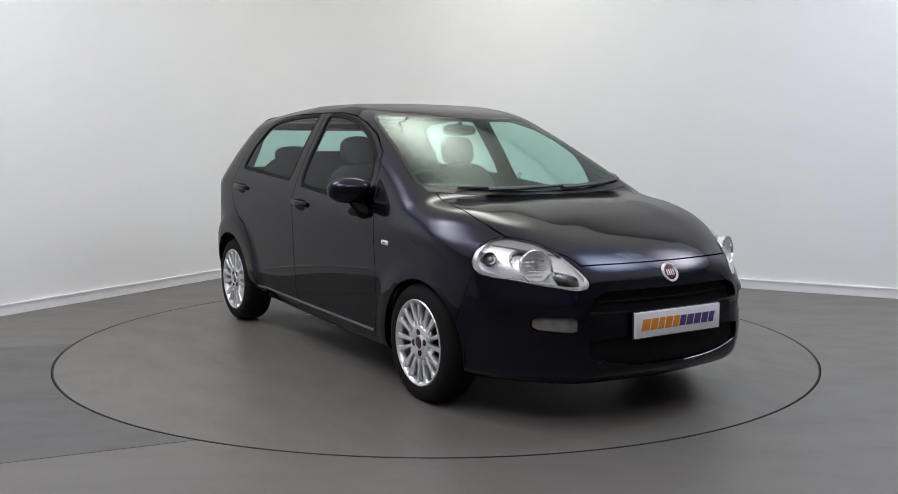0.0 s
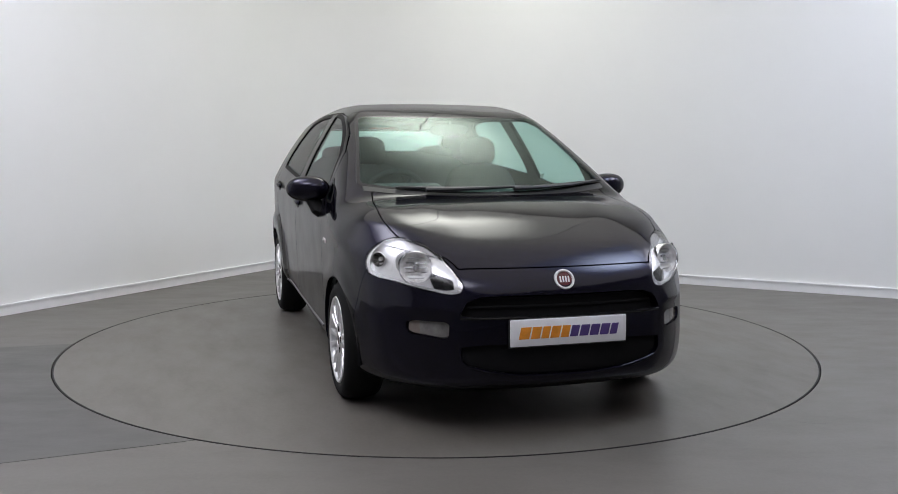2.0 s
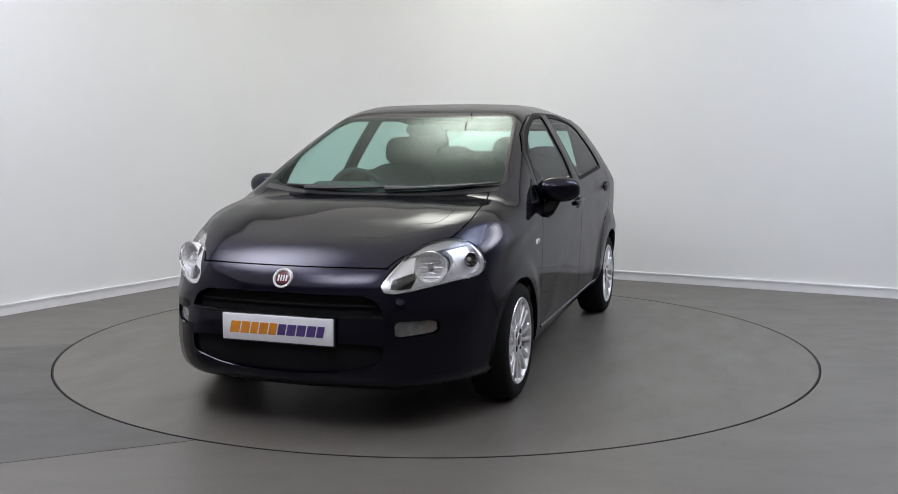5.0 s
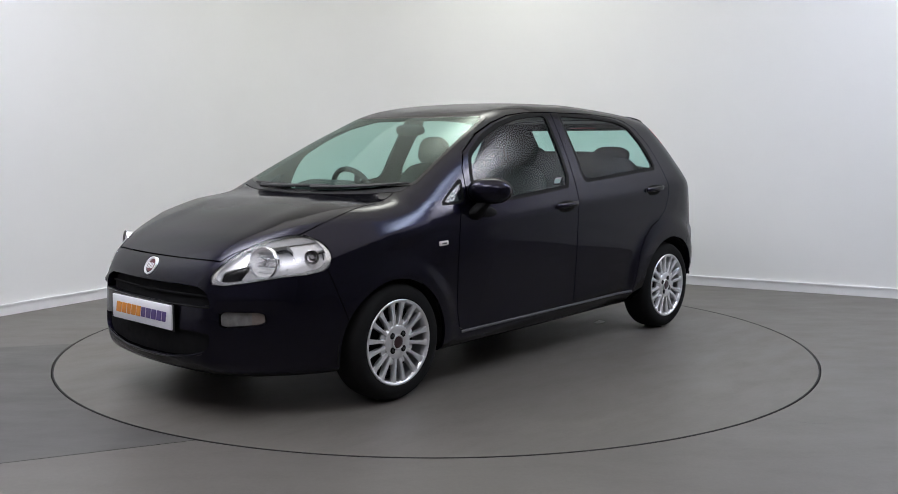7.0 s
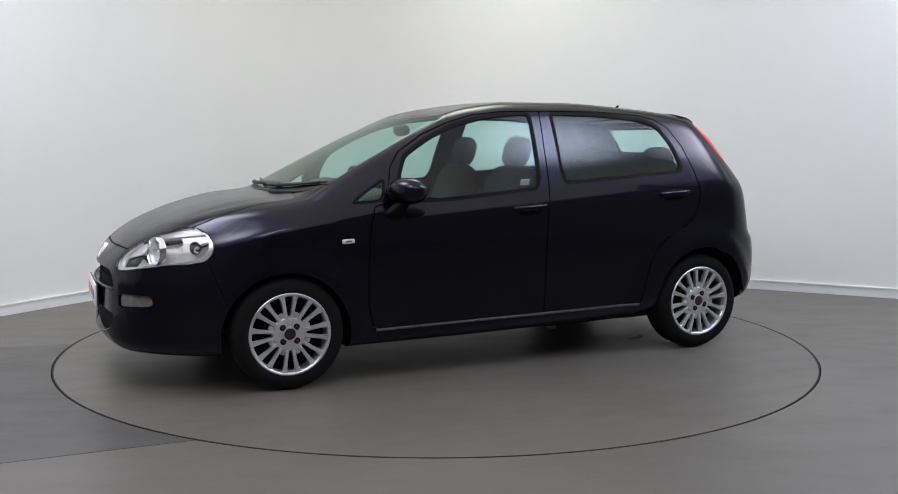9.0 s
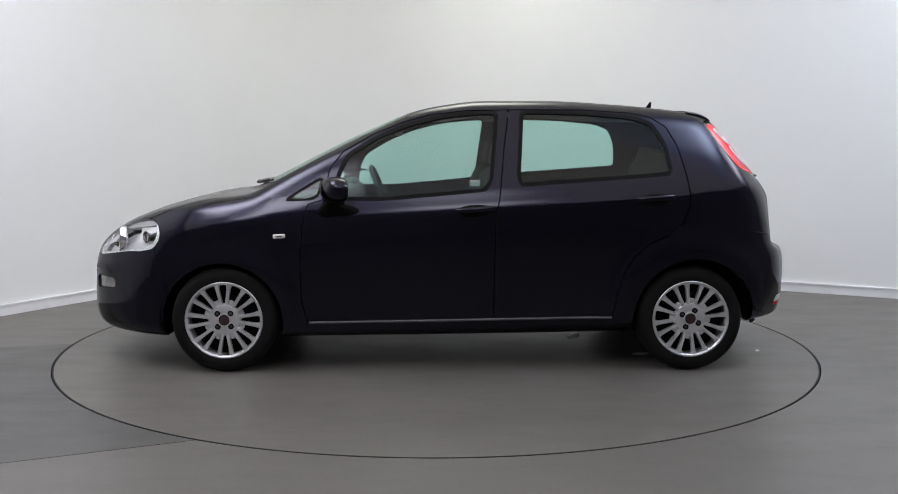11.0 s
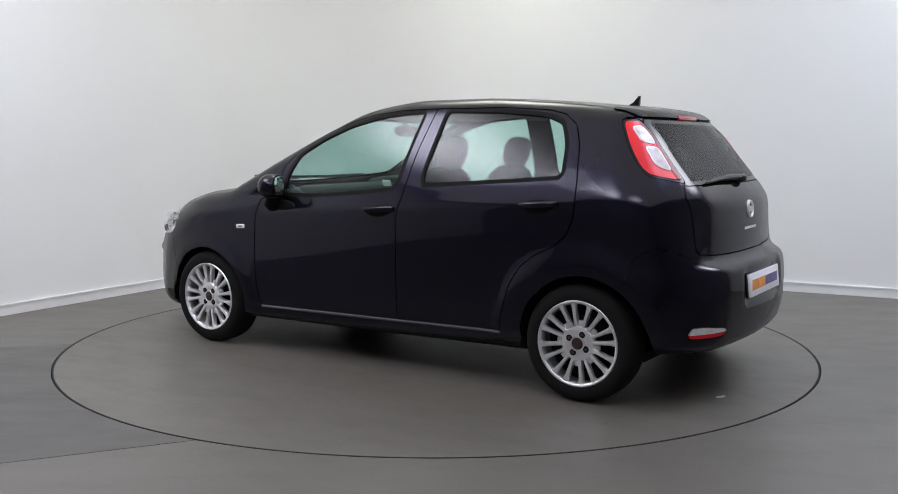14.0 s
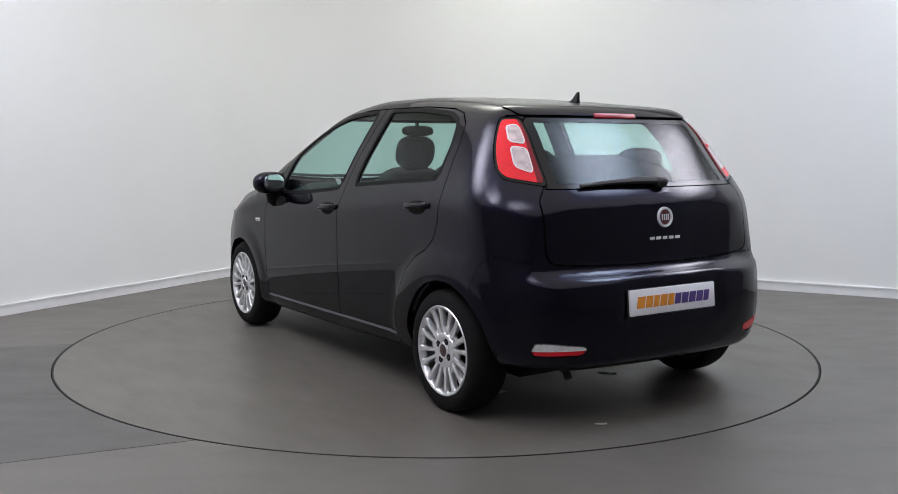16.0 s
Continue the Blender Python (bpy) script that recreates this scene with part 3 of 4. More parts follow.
def outline(poly):
    """Signed distance to a closed outline in two coordinates, below zero inside."""
    q = np.array(poly, float)
    nxt = np.roll(q, -1, 0)

    def field(u, v):
        best, odd = np.full(u.shape, 1e9), np.zeros(u.shape, bool)
        for (ax, ay), (bx, by) in zip(q, nxt):
            dx, dy = bx - ax, by - ay
            t = np.clip(((u - ax) * dx + (v - ay) * dy) / (dx * dx + dy * dy), 0, 1)
            best = np.minimum(best, np.hypot(u - ax - t * dx, v - ay - t * dy))
            odd ^= ((ay > v) != (by > v)) & (u < dx * (v - ay) / (dy if dy else 1e-9) + ax)
        return np.where(odd, -best, best)
    return field


def rounded(poly, turns=3):
    """Corner-cutting, for a smooth closed outline."""
    q = [Vector(p) for p in poly]
    for _ in range(turns):
        q = [v for a, b in zip(q, q[1:] + q[:1]) for v in (a * 0.86 + b * 0.14, a * 0.14 + b * 0.86)]
    return [tuple(v) for v in q]


# outlines on the flank (x, z)
FRONT_WINDOW = outline(rounded([(0.545, 0.945), (0.53, 1.06), (0.485, 1.158), (0.33, 1.252), (0.17, 1.318), (-0.02, 1.366), (-0.20, 1.385), (-0.305, 1.389), (-0.296, 1.30), (-0.262, 0.995), (-0.10, 0.978), (0.30, 0.943)], 1))
REAR_WINDOW = outline(rounded([(-0.465, 1.392), (-0.458, 1.30), (-0.432, 1.018), (-0.55, 1.026), (-1.13, 1.068), (-1.235, 1.076), (-1.215, 1.22), (-1.16, 1.325), (-1.06, 1.362), (-0.79, 1.386), (-0.56, 1.391)], 1))
QUARTER_LIGHT = outline(rounded([(0.845, 0.918), (0.615, 1.062), (0.648, 0.928)], 2))
FRONT_DOOR = outline([(0.70, 0.905), (0.728, 0.80), (0.742, 0.60), (0.74, 0.40), (0.715, 0.29), (0.68, 0.273), (-0.29, 0.288), (-0.295, 0.60), (-0.303, 0.85), (-0.322, 0.943),
                      (-0.35, 1.197), (-0.385, 1.412), (-0.15, 1.407), (0.04, 1.385), (0.2, 1.342), (0.36, 1.277), (0.52, 1.182), (0.585, 1.10), (0.625, 0.925)])
REAR_DOOR = outline([(-0.385, 1.412), (-0.35, 1.197), (-0.322, 0.943), (-0.303, 0.85), (-0.295, 0.60), (-0.29, 0.288), (-0.93, 0.297), (-0.955, 0.42), (-0.99, 0.54), (-1.05, 0.63),
                     (-1.132, 0.697), (-1.22, 0.735), (-1.295, 0.795), (-1.33, 0.88), (-1.337, 0.95), (-1.325, 1.057), (-1.293, 1.214), (-1.243, 1.318), (-1.165, 1.372), (-1.06, 1.395), (-0.79, 1.412)])
REAR_BUMPER = outline([(-2.2, 0.703), (-1.84, 0.706), (-1.77, 0.745), (-1.70, 0.755), (-1.62, 0.70), (-1.58, 0.55), (-1.52, 0.1), (-2.2, 0.1)])
# outlines on the front and the rear (|y|, z)
LAMP_FACE = outline(rounded([(0.432, 0.645), (0.445, 0.612), (0.49, 0.603), (0.60, 0.622), (0.69, 0.643), (0.80, 0.65), (0.84, 0.74), (0.80, 0.83), (0.70, 0.828), (0.615, 0.818), (0.545, 0.797), (0.49, 0.745)], 2))
FOG = outline(rounded([(0.496, 0.492), (0.642, 0.488), (0.646, 0.434), (0.50, 0.422)], 1))
GRILLE = outline(rounded([(-0.465, 0.507), (0.465, 0.507), (0.43, 0.575), (0.36, 0.600), (-0.36, 0.600), (-0.43, 0.575)], 1))
LOWER_GRILLE = outline(rounded([(-0.455, 0.40), (0.455, 0.40), (0.455, 0.335), (0.40, 0.287), (0.2, 0.262), (-0.2, 0.262), (-0.40, 0.287), (-0.455, 0.335)], 1))
REAR_GLASS = outline([(-0.575, 1.032), (0.575, 1.032), (0.565, 1.06), (0.525, 1.325), (0.50, 1.347), (-0.50, 1.347), (-0.525, 1.325), (-0.565, 1.06)])
REAR_FOG = outline(rounded([(0.485, 0.372), (0.50, 0.335), (0.69, 0.335), (0.705, 0.36), (0.695, 0.392), (0.65, 0.392)], 1))


def of_headlight(sign, grow=0.0):
    """The lamp's outline: its face from the front, its round back end from the side."""
    def field(x, y, z):
        back = np.hypot(np.minimum(x - 1.60, 0), (z - 0.735) * 1.12) - 0.096 - 0.9 * np.maximum(x - 1.60, 0)
        f = soft_max(LAMP_FACE(np.abs(y), z), back, 0.015)
        return np.maximum(f - grow, np.maximum(1.2 - x, -sign * y * 10))
    return field


BONNET_EDGE = pchip([(0.8, 0.60), (0.96, 0.618), (1.15, 0.645), (1.4, 0.662), (1.55, 0.64), (1.7, 0.56), (1.88, 0.44), (2.1, 0.40)])
LAMP_REAR_EDGE = pchip([(1.0, -1.685), (1.08, -1.642), (1.12, -1.602), (1.206, -1.538), (1.335, -1.462), (1.4, -1.43)])


def of_windscreen(x, y, z):
    w = np.abs(y)
    f = soft_max(x - (1.082 - 0.40 * y * y), (0.235 - 0.22 * y * y) - x, 0.02)
    return np.maximum(soft_max(f, w - (0.548 + 0.135 * (x - 0.17) / 0.73), 0.04), 0.9 - z)


def of_bonnet(x, y, z):
    f = np.maximum(x - (1.913 - 0.21 * y * y), (1.118 - 0.37 * y * y) - x)
    return np.maximum(np.maximum(f, np.abs(y) - BONNET_EDGE(x)), 0.55 - z)


def of_cowl(x, y, z):
    f = np.maximum(x - (1.118 - 0.37 * y * y), (1.05 - 0.42 * y * y) - x)
    return np.maximum(np.maximum(f, np.abs(y) - 0.655), 0.85 - z)


def on_side(shape, sign, grow=0.0, least=0.35):
    return lambda x, y, z: np.maximum(shape(x, z) - grow, least - sign * y)


def on_front(shape, grow=0.0, sign=0):
    return lambda x, y, z: np.maximum(shape(np.abs(y) if sign else y, z) - grow, np.maximum(1.2 - x, -sign * y * 10 if sign else -9))


def on_rear(shape, grow=0.0, sign=0):
    return lambda x, y, z: np.maximum(shape(np.abs(y) if sign else y, z) - grow, np.maximum(x + 1.35, -sign * y * 10 if sign else -9))


def of_tail_lamp(sign, grow=0.0):
    def field(x, y, z):
        w = sign * y
        inner = 0.522 + 0.035 * (1.345 - z) / 0.3
        f = np.maximum(x - LAMP_REAR_EDGE(z), inner - w)
        f = soft_max(f, np.maximum(z - 1.346, 1.045 + (x + 1.765) * 0.28 - z), 0.02)
        return np.maximum(f - grow, x + 1.3)
    return field


def of_arch(x, y, z):
    f = np.minimum(np.hypot(x - 1.163, z - 0.268) - 0.325, np.hypot(x + 1.379, z - 0.28) - 0.332)
    return np.maximum(f, 0.42 - np.abs(y))


def of_tailgate(x, y, z):
    w = np.abs(y)
    edge = 0.567 + 0.055 * ease((1.07 - z) / 0.10)
    f = soft_max(w - edge, 0.700 + 0.02 * (w / 0.6) ** 4 - z, 0.05)
    return np.maximum(np.maximum(f, z - 1.352), x + 1.40)


def of_front_bumper(x, y, z):
    f = (1.475 + 0.36 * (z - 0.50)) - x
    return np.maximum(f, z - 0.745)


def of_fender(sign):
    return lambda x, y, z: np.maximum(np.maximum(0.715 - x, z - 0.945), 0.3 - sign * y)


# ---- the car ----
car = new("car")
tagged(car, "dark blue-black metallic five-door hatchback standing on the turntable", "car")


def seam(field, gap=0.0025):
    """A panel's field and the field of its panel with the gap round it."""
    return (lambda *a: field(*a) + gap), (lambda *a: field(*a) - gap)


def take(rest, field, gap=0.0025):
    """Cuts a panel out of the rest, with an open joint round it."""
    tight, wide = seam(field, gap)
    piece, left = cut(rest, wide)
    return cut(piece, tight)[0], left


def build_body():
    whole = skin_mesh()
    parts = {}
    _, rest = cut(whole, of_arch)
    ws, rest = take(rest, of_windscreen, 0.001)
    glass, frame_ = cut(ws, lambda *a: of_windscreen(*a) + 0.020)
    w = shell("windscreen", calm(glass), SCREEN_GLASS, car, 0.004, "green-tinted windscreen reflecting the studio lights")
    shell("surround", frame_, GLOSS_BLACK, w, 0.006, "black bonded edge of the windscreen")
    lamps = {}
    for sign in (1, -1):
        lamps[sign], rest = take(rest, of_headlight(sign), 0.002)
    bonnet, rest = take(rest, of_bonnet, 0.003)
    shell("bonnet", bonnet, PAINT, car, 0.015)
    cowl, rest = take(rest, of_cowl, 0.001)
    shell("cowl", cowl, BLACK, car, 0.01, "black plastic scuttle panel below the windscreen")
    # front bumper
    bumper, rest = take(rest, of_front_bumper, 0.002)
    grille, bumper = cut(bumper, on_front(GRILLE))
    lower, bumper = cut(bumper, on_front(LOWER_GRILLE))
    fogs = {}
    for sign in (1, -1):
        fogs[sign], bumper = take(bumper, on_front(FOG, 0, sign), 0.002)
    fb = shell("front_bumper", bumper, PAINT, car, 0.045)
    shell("upper_grille", grille, MATT, fb, 0, "black recessed upper grille", lift=-0.04)
    shell("lower_grille", lower, MATT, fb, 0, "black recessed lower grille", lift=-0.04)
    for sign in (1, -1):
        inner, outer = cut(fogs[sign], lambda x, y, z: np.abs(y) - 0.605)
        f = shell("front_fog_lamp", inner, SMOKE_LENS, fb, 0.02, "clear ribbed lamp in the bumper", lift=-0.012)
        shell("side_marker", outer, AMBER, f, 0.02, lift=-0.012)
    # headlights
    for sign in (1, -1):
        h = shell("headlight", lamps[sign], CLEAR, car, 0.004, "large clear swept-back headlight with bright reflectors")
        build_headlight(h, lamps[sign], sign)
    # tail: lamps, tailgate, bumper
    tails = {}
    for sign in (1, -1):
        tails[sign], rest = take(rest, of_tail_lamp(sign), 0.002)
    spoiler, rest = take(rest, lambda x, y, z: soft_max(np.maximum(x + 1.385, 1.350 - z), np.abs(y) - 0.535, 0.03), 0.0015)
    gate, rest = take(rest, of_tailgate, 0.003)
    rear_glass, gate = take(gate, on_rear(REAR_GLASS), 0.003)
    tg = shell("tailgate", gate, PAINT, car, 0.02)
    shell("spoiler", spoiler, PAINT, tg, 0.035, "body-coloured roof spoiler lip", lift=0.007)
    pane, edge = cut(rear_glass, lambda x, y, z: np.maximum(on_rear(REAR_GLASS, -0.022)(x, y, z), soft_max(np.abs(y) - 0.515 + 0.12 * (z - 1.03), -1 + 0 * z, 0.01)))
    rw = shell("rear_window", calm(pane), GLASS, tg, 0.004, "tinted rear window with a wiper", lift=-0.002)
    shell("rear_window_edge", edge, GLOSS_BLACK, tg, 0.006, lift=-0.002)
    bumper, rest = take(rest, lambda x, y, z: np.maximum(REAR_BUMPER(x, z), x + 1.4), 0.0012)
    rfogs = {}
    for sign in (1, -1):
        rfogs[sign], bumper = take(bumper, on_rear(REAR_FOG, 0, sign), 0.002)
    rb = shell("rear_bumper", bumper, PAINT, car, 0.03)
    for sign in (1, -1):
        red, white = cut(rfogs[sign], lambda x, y, z: z - 0.357)
        f = shell("rear_fog_lamp", red, RED, rb, 0.02, "red and clear lamp low in the bumper", lift=-0.002)
        shell("clear_lens", white, FACET if sign > 0 else RED, f, 0.02, lift=-0.001)
        build_tail_lamp(tails[sign], sign)
    # flanks
    for sign in (1, -1):
        q, rest = take(rest, on_side(QUARTER_LIGHT, sign), 0.001)
        ql, edge = cut(q, on_side(QUARTER_LIGHT, sign, -0.012))
        qq = shell("quarter_light", calm(ql), GLASS, car, 0.004, "small triangular fixed window")
        shell("quarter_light_seal", edge, SEAL, qq, 0.006)
        for nm, door, window in (("front_door", FRONT_DOOR, FRONT_WINDOW), ("rear_door", REAR_DOOR, REAR_WINDOW)):
            panel, rest = take(rest, on_side(door, sign), 0.003)
            hole, panel = cut(panel, on_side(window, sign, 0.021))
            pane, seal = cut(hole, on_side(window, sign))
            d = shell(nm, panel, PAINT, car, 0.02)
            shell("window", calm(pane), GLASS, d, 0.004, "tinted side window", lift=-0.006)
            shell("window_seal", seal, SEAL, d, 0.012, lift=-0.0004)
            build_handle(d, sign, -0.185 if nm == "front_door" else -1.148)
            if nm == "front_door":
                build_mirror(d, sign)
                parts[sign] = d
        fender, rest = take(rest, of_fender(sign), 0.0)
        fd = shell("fender", fender, PAINT, car, 0.02)
        build_repeater(fd, sign)
    shell("body_shell", calm(rest, 8), PAINT, car, 0.02)
    # lining behind the skin, open at the windows
    lining = whole[0] - whole[2] * 0.022, whole[1], whole[2]
    _, lining = cut(lining, of_arch)
    _, lining = cut(lining, lambda *a: of_windscreen(*a) + 0.012)
    _, lining = cut(lining, lambda x, y, z: np.maximum(on_rear(REAR_GLASS, -0.012)(x, y, z), np.abs(y) - 0.525 + 0.12 * (z - 1.03)))
    for sign in (1, -1):
        for window in (FRONT_WINDOW, REAR_WINDOW, QUARTER_LIGHT):
            _, lining = cut(lining, on_side(window, sign, 0.004))
        _, lining = cut(lining, of_headlight(sign, 0.004))
    _, lining = cut(lining, on_front(GRILLE, 0.0))
    head, lining = cut(lining, lambda x, y, z: np.maximum(1.37 - z, 0 * x - 1))
    shell("lining", lining, MATT, car, 0, "black inner panels")
    shell("headlining", head, HEADLINER, car, 0, "grey cloth roof lining")
    return fb, rb, tg


def surface_x(y, z, front=True):
    """Where the skin lies at the car's front or rear."""
    x = np.arange(2.2, 0.8, -0.002) if front else np.arange(-2.2, -0.8, 0.002)
    f = solid(x, np.full_like(x, y), np.full_like(x, z))
    return float(x[np.argmax(f < 0)])


def surface_y(x, z):
    y = np.arange(1.0, 0.2, -0.001)
    return float(y[np.argmax(solid(np.full_like(y, x), y, np.full_like(y, z)) < 0)])


def surface_z(x, y):
    z = np.arange(1.6, 0.2, -0.001)
    return float(z[np.argmax(solid(np.full_like(z, x), np.full_like(z, y), z) < 0)])


def build_headlight(h, lens, sign):
    p, t, n = refined(lens, 1)
    bowl = (p - n * 0.030, t, n)
    rim, inside = cut(bowl, lambda x, y, z: -of_headlight(sign)(x, y, z) - 0.008)
    shell("lamp_rim", (rim[0] + rim[2] * 0.022, rim[1], rim[2]), REFLECTOR, h, 0.03, "bright rim of the lamp")
    brow, tray = cut(inside, lambda x, y, z: 0.752 + 0.22 * (np.abs(y) - 0.58) - z)
    shell("brow", brow, BROW, h, 0.02, "grey upper edge of the lamp housing", lift=0.014)
    cy, cz, r = 0.592, 0.700, 0.068
    iy, iz = 0.712, 0.722
    back, tray = cut(tray, lambda x, y, z: np.minimum(np.hypot(np.abs(y) - cy, z - cz) - 0.061, np.hypot(np.abs(y) - iy, z - iz) - 0.024))
    panel, tray = cut(tray, lambda x, y, z: soft_max(np.abs(y) - 0.545 - 0.3 * (z - 0.65), soft_max(z - 0.668 - 0.35 * (np.abs(y) - 0.50), 0.462 - np.abs(y), 0.01), 0.01))
    shell("bezel", tray, TRAY, h, 0.02, "silver-white lamp housing", lift=0.006)
    shell("backing", back, TRAY, h, 0, "pale back of the lamp housing", lift=-0.034)
    shell("inner_panel", panel, GLOSS_BLACK, h, 0.01, "dark inner panel", lift=-0.002)
    # main reflector: a faceted bowl with a bright collar and a shaded bulb
    x = surface_x(cy, cz) - 0.032
    m = look((x, sign * cy, cz), (x + 1.0, sign * (cy + 0.34), cz + 0.08)) @ pose(0, 0, 0, 180, 0, 0)
    part("reflector_collar", lathe([(r * 0.98, 0.000), (r, 0.016), (r * 1.04, 0.020), (r * 1.08, 0.014), (r * 1.06, -0.012), (r * 0.98, 0.000)], m, 40), CHROME, h, "bright collar")
    part("main_reflector", lathe([(r, 0.008), (r * 0.86, -0.006), (r * 0.66, -0.015), (r * 0.4, -0.021), (0.0, -0.024)], m, 18), FACET, h, "faceted mirror bowl", smooth=False)
    for k in range(5):
        v = -0.62 + 0.31 * k
        half = r * math.sqrt(1 - v * v) * 0.9
        part("reflector_facet", boxed((2 * half, 0.010, 0.006), m @ pose(0, v * r, -0.016 + 0.014 * v * v, 30 * (-1) ** k, 0, 0), 0.002, 1), CHROME if k % 2 else TRAY, h)
    part("bulb_cap", lathe([(0.0, 0.004), (0.012, 0.002), (0.016, -0.006), (0.017, -0.023), (0.0, -0.023)], m, 20), CHROME, h)
    # indicator: a small dark bowl further out
    x = surface_x(iy, iz) - 0.022
    m = look((x, sign * iy, iz), (x + 1.0, sign * (iy + 1.0), iz + 0.07)) @ pose(0, 0, 0, 180, 0, 0)
    part("indicator_bowl", lathe([(0.034, 0.012), (0.031, 0.014), (0.028, 0.006), (0.022, -0.010), (0.012, -0.020), (0.0, -0.023)], m, 12), DARK_CHROME, h, "small dark chrome indicator bowl", smooth=False)
    part("indicator_bulb", blob((0, 0, -0.008), (0.009, 0.009, 0.012), 2.0, 16, m), SOFT_REFLECTOR, h, "pale indicator bulb")


def build_tail_lamp(mesh, sign):
    mesh = refined(mesh, 2)
    mesh, border = cut(mesh, of_tail_lamp(sign, -0.011))
    lamp = shell("tail_lamp", mesh, RED, car, 0.02, "tall red tail lamp with two clear panels")
    shell("lamp_border", border, GLOSS_BLACK, lamp, 0.03, "black surround", lift=-0.002)
    strip, _ = cut(mesh, lambda x, y, z: np.abs(y) - 0.547 - (1.308 - z) * 0.19)
    shell("inner_lens", strip, DARK_RED, lamp, 0.004, "dark red strip beside the rear window", lift=0.002)
    upper = outline(rounded([(0.556, 1.308), (0.594, 1.302), (0.622, 1.238), (0.570, 1.228)], 2))
    lower = outline(rounded([(0.573, 1.204), (0.628, 1.212), (0.650, 1.128), (0.592, 1.102)], 2))
    for nm, shape in (("reversing_lens", upper), ("indicator_lens", lower)):
        piece, _ = cut(mesh, lambda x, y, z: shape(np.abs(y), z))
        ring, _ = cut(mesh, lambda x, y, z: np.maximum(shape(np.abs(y), z) - 0.005, -shape(np.abs(y), z) - 0.001))
        shell(nm, piece, LENS_GLASS, lamp, 0.004, "clear ribbed panel", lift=0.0035)
        shell("lens_rim", ring, PALE_LENS, lamp, 0.004, "pale rim", lift=0.003)


def build_handle(door, sign, x):
    z = 0.862 + 0.0613 * (-0.18 - x) + 0.004
    y = surface_y(x, z)
    tilt = math.degrees(math.atan(0.0613))
    # the door isn't hollowed here: a black oval carries the recess's shade
    bm = blob((0, 0, 0), (0.098, 0.008, 0.037), 2.2, 28, pose(x, sign * (y - 0.004), z, 0, tilt, 0))
    cup = part("handle_shade", bm, SEAL, door, "black oval for the shaded recess behind the handle")
    arc = [(x + 0.098 * math.cos(a), sign * (y + 0.002 + 0.017 * math.sin(a)), z + 0.012 + 0.0613 * -0.098 * math.cos(a)) for a in [math.pi * i / 12 for i in range(13)]]
    part("handle", tube(arc, [0.009] + [0.0125] * 11 + [0.009], 12, 1.25), PAINT, door, "body-coloured pull handle")


def build_mirror(door, sign):
    m = pose(0.545, sign * 0.878, 0.985, 0, 0, sign * 24)
    bm = blob((0, 0, 0), (0.075, 0.118, 0.068), 2.3, 32, m)
    for v in bm.verts:
        lx = (m.inverted() @ v.co).x
        if lx < -0.035:
            v.co = m @ (Vector((-0.035 + (lx + 0.035) * 0.2, *(m.inverted() @ v.co).yz)))
    housing = part("mirror_housing", bm, PAINT, door, "body-coloured door mirror")
    part("mirror_glass", blob((-0.040, 0, 0), (0.004, 0.088, 0.053), 2.6, 28, m), MIRROR, door, "mirror glass")
    foot = surface_y(0.59, 0.895)
    bm = tube([(0.54, sign * 0.862, 0.945), (0.565, sign * 0.845, 0.912), (0.585, sign * (foot + 0.014), 0.878), (0.59, sign * (foot - 0.01), 0.862)], [0.044, 0.048, 0.058, 0.060], 14, 0.65)
    part("mirror_arm", bm, SEAL, door, "black mirror arm")
    # black oval in place of the mirror's shadow and reflection on the door
    part("mirror_shade", blob((0, 0, 0), (0.105, 0.022, 0.036), 2.2, 24, pose(0.515, sign * (foot + 0.002), 0.868, 0, -6, 0)), SEAL, door, "black oval standing in for the mirror's shadow and reflection on the door")


def build_repeater(fender, sign):
    x, z = 0.850, 0.737
    y = surface_y(x, z)
    part("side_repeater", boxed((0.066, 0.014, 0.024), pose(x, sign * y, z, 0, 3, 0), 0.006, 3), PALE_LENS, fender, "small pale side indicator")
    part("repeater_core", boxed((0.036, 0.016, 0.010), pose(x, sign * (y + 0.0005), z, 0, 3, 0), 0.004, 2), SMOKE_LENS, fender)


def plate(parent, m):
    """A show plate: the dealer's mark becomes plain bars."""
    base = part("show_plate", boxed((0.012, 0.524, 0.113), m, 0.004), PLATE_WHITE, parent, "white plate with slanted orange and purple bars")
    widths = [0.046, 0.040, 0.034, 0.040, 0.036, 0.036, 0.040, 0.040, 0.040, 0.032]
    gap = 0.0065
    at = -(sum(widths) + gap * 9) / 2
    for i, wd in enumerate(widths):
        bm = bmesh.new()
        y = at + wd / 2
        hgt = 0.050 if i < 5 else 0.047
        box(bm, (0.003, wd, hgt), m @ pose(0.0065, y, 0.0), 0.0008, 1)
        for v in bm.verts:
            q = m.inverted() @ v.co
            v.co = m @ Vector((q.x, q.y + 0.22 * q.z, q.z))
        part("bar", bm, ORANGE if i < 5 else PURPLE, base)
        at += wd + gap
    part("holder", boxed((0.008, 0.534, 0.122), m @ pose(-0.008, 0, -0.002), 0.004), BLACK, parent, "black plate holder")


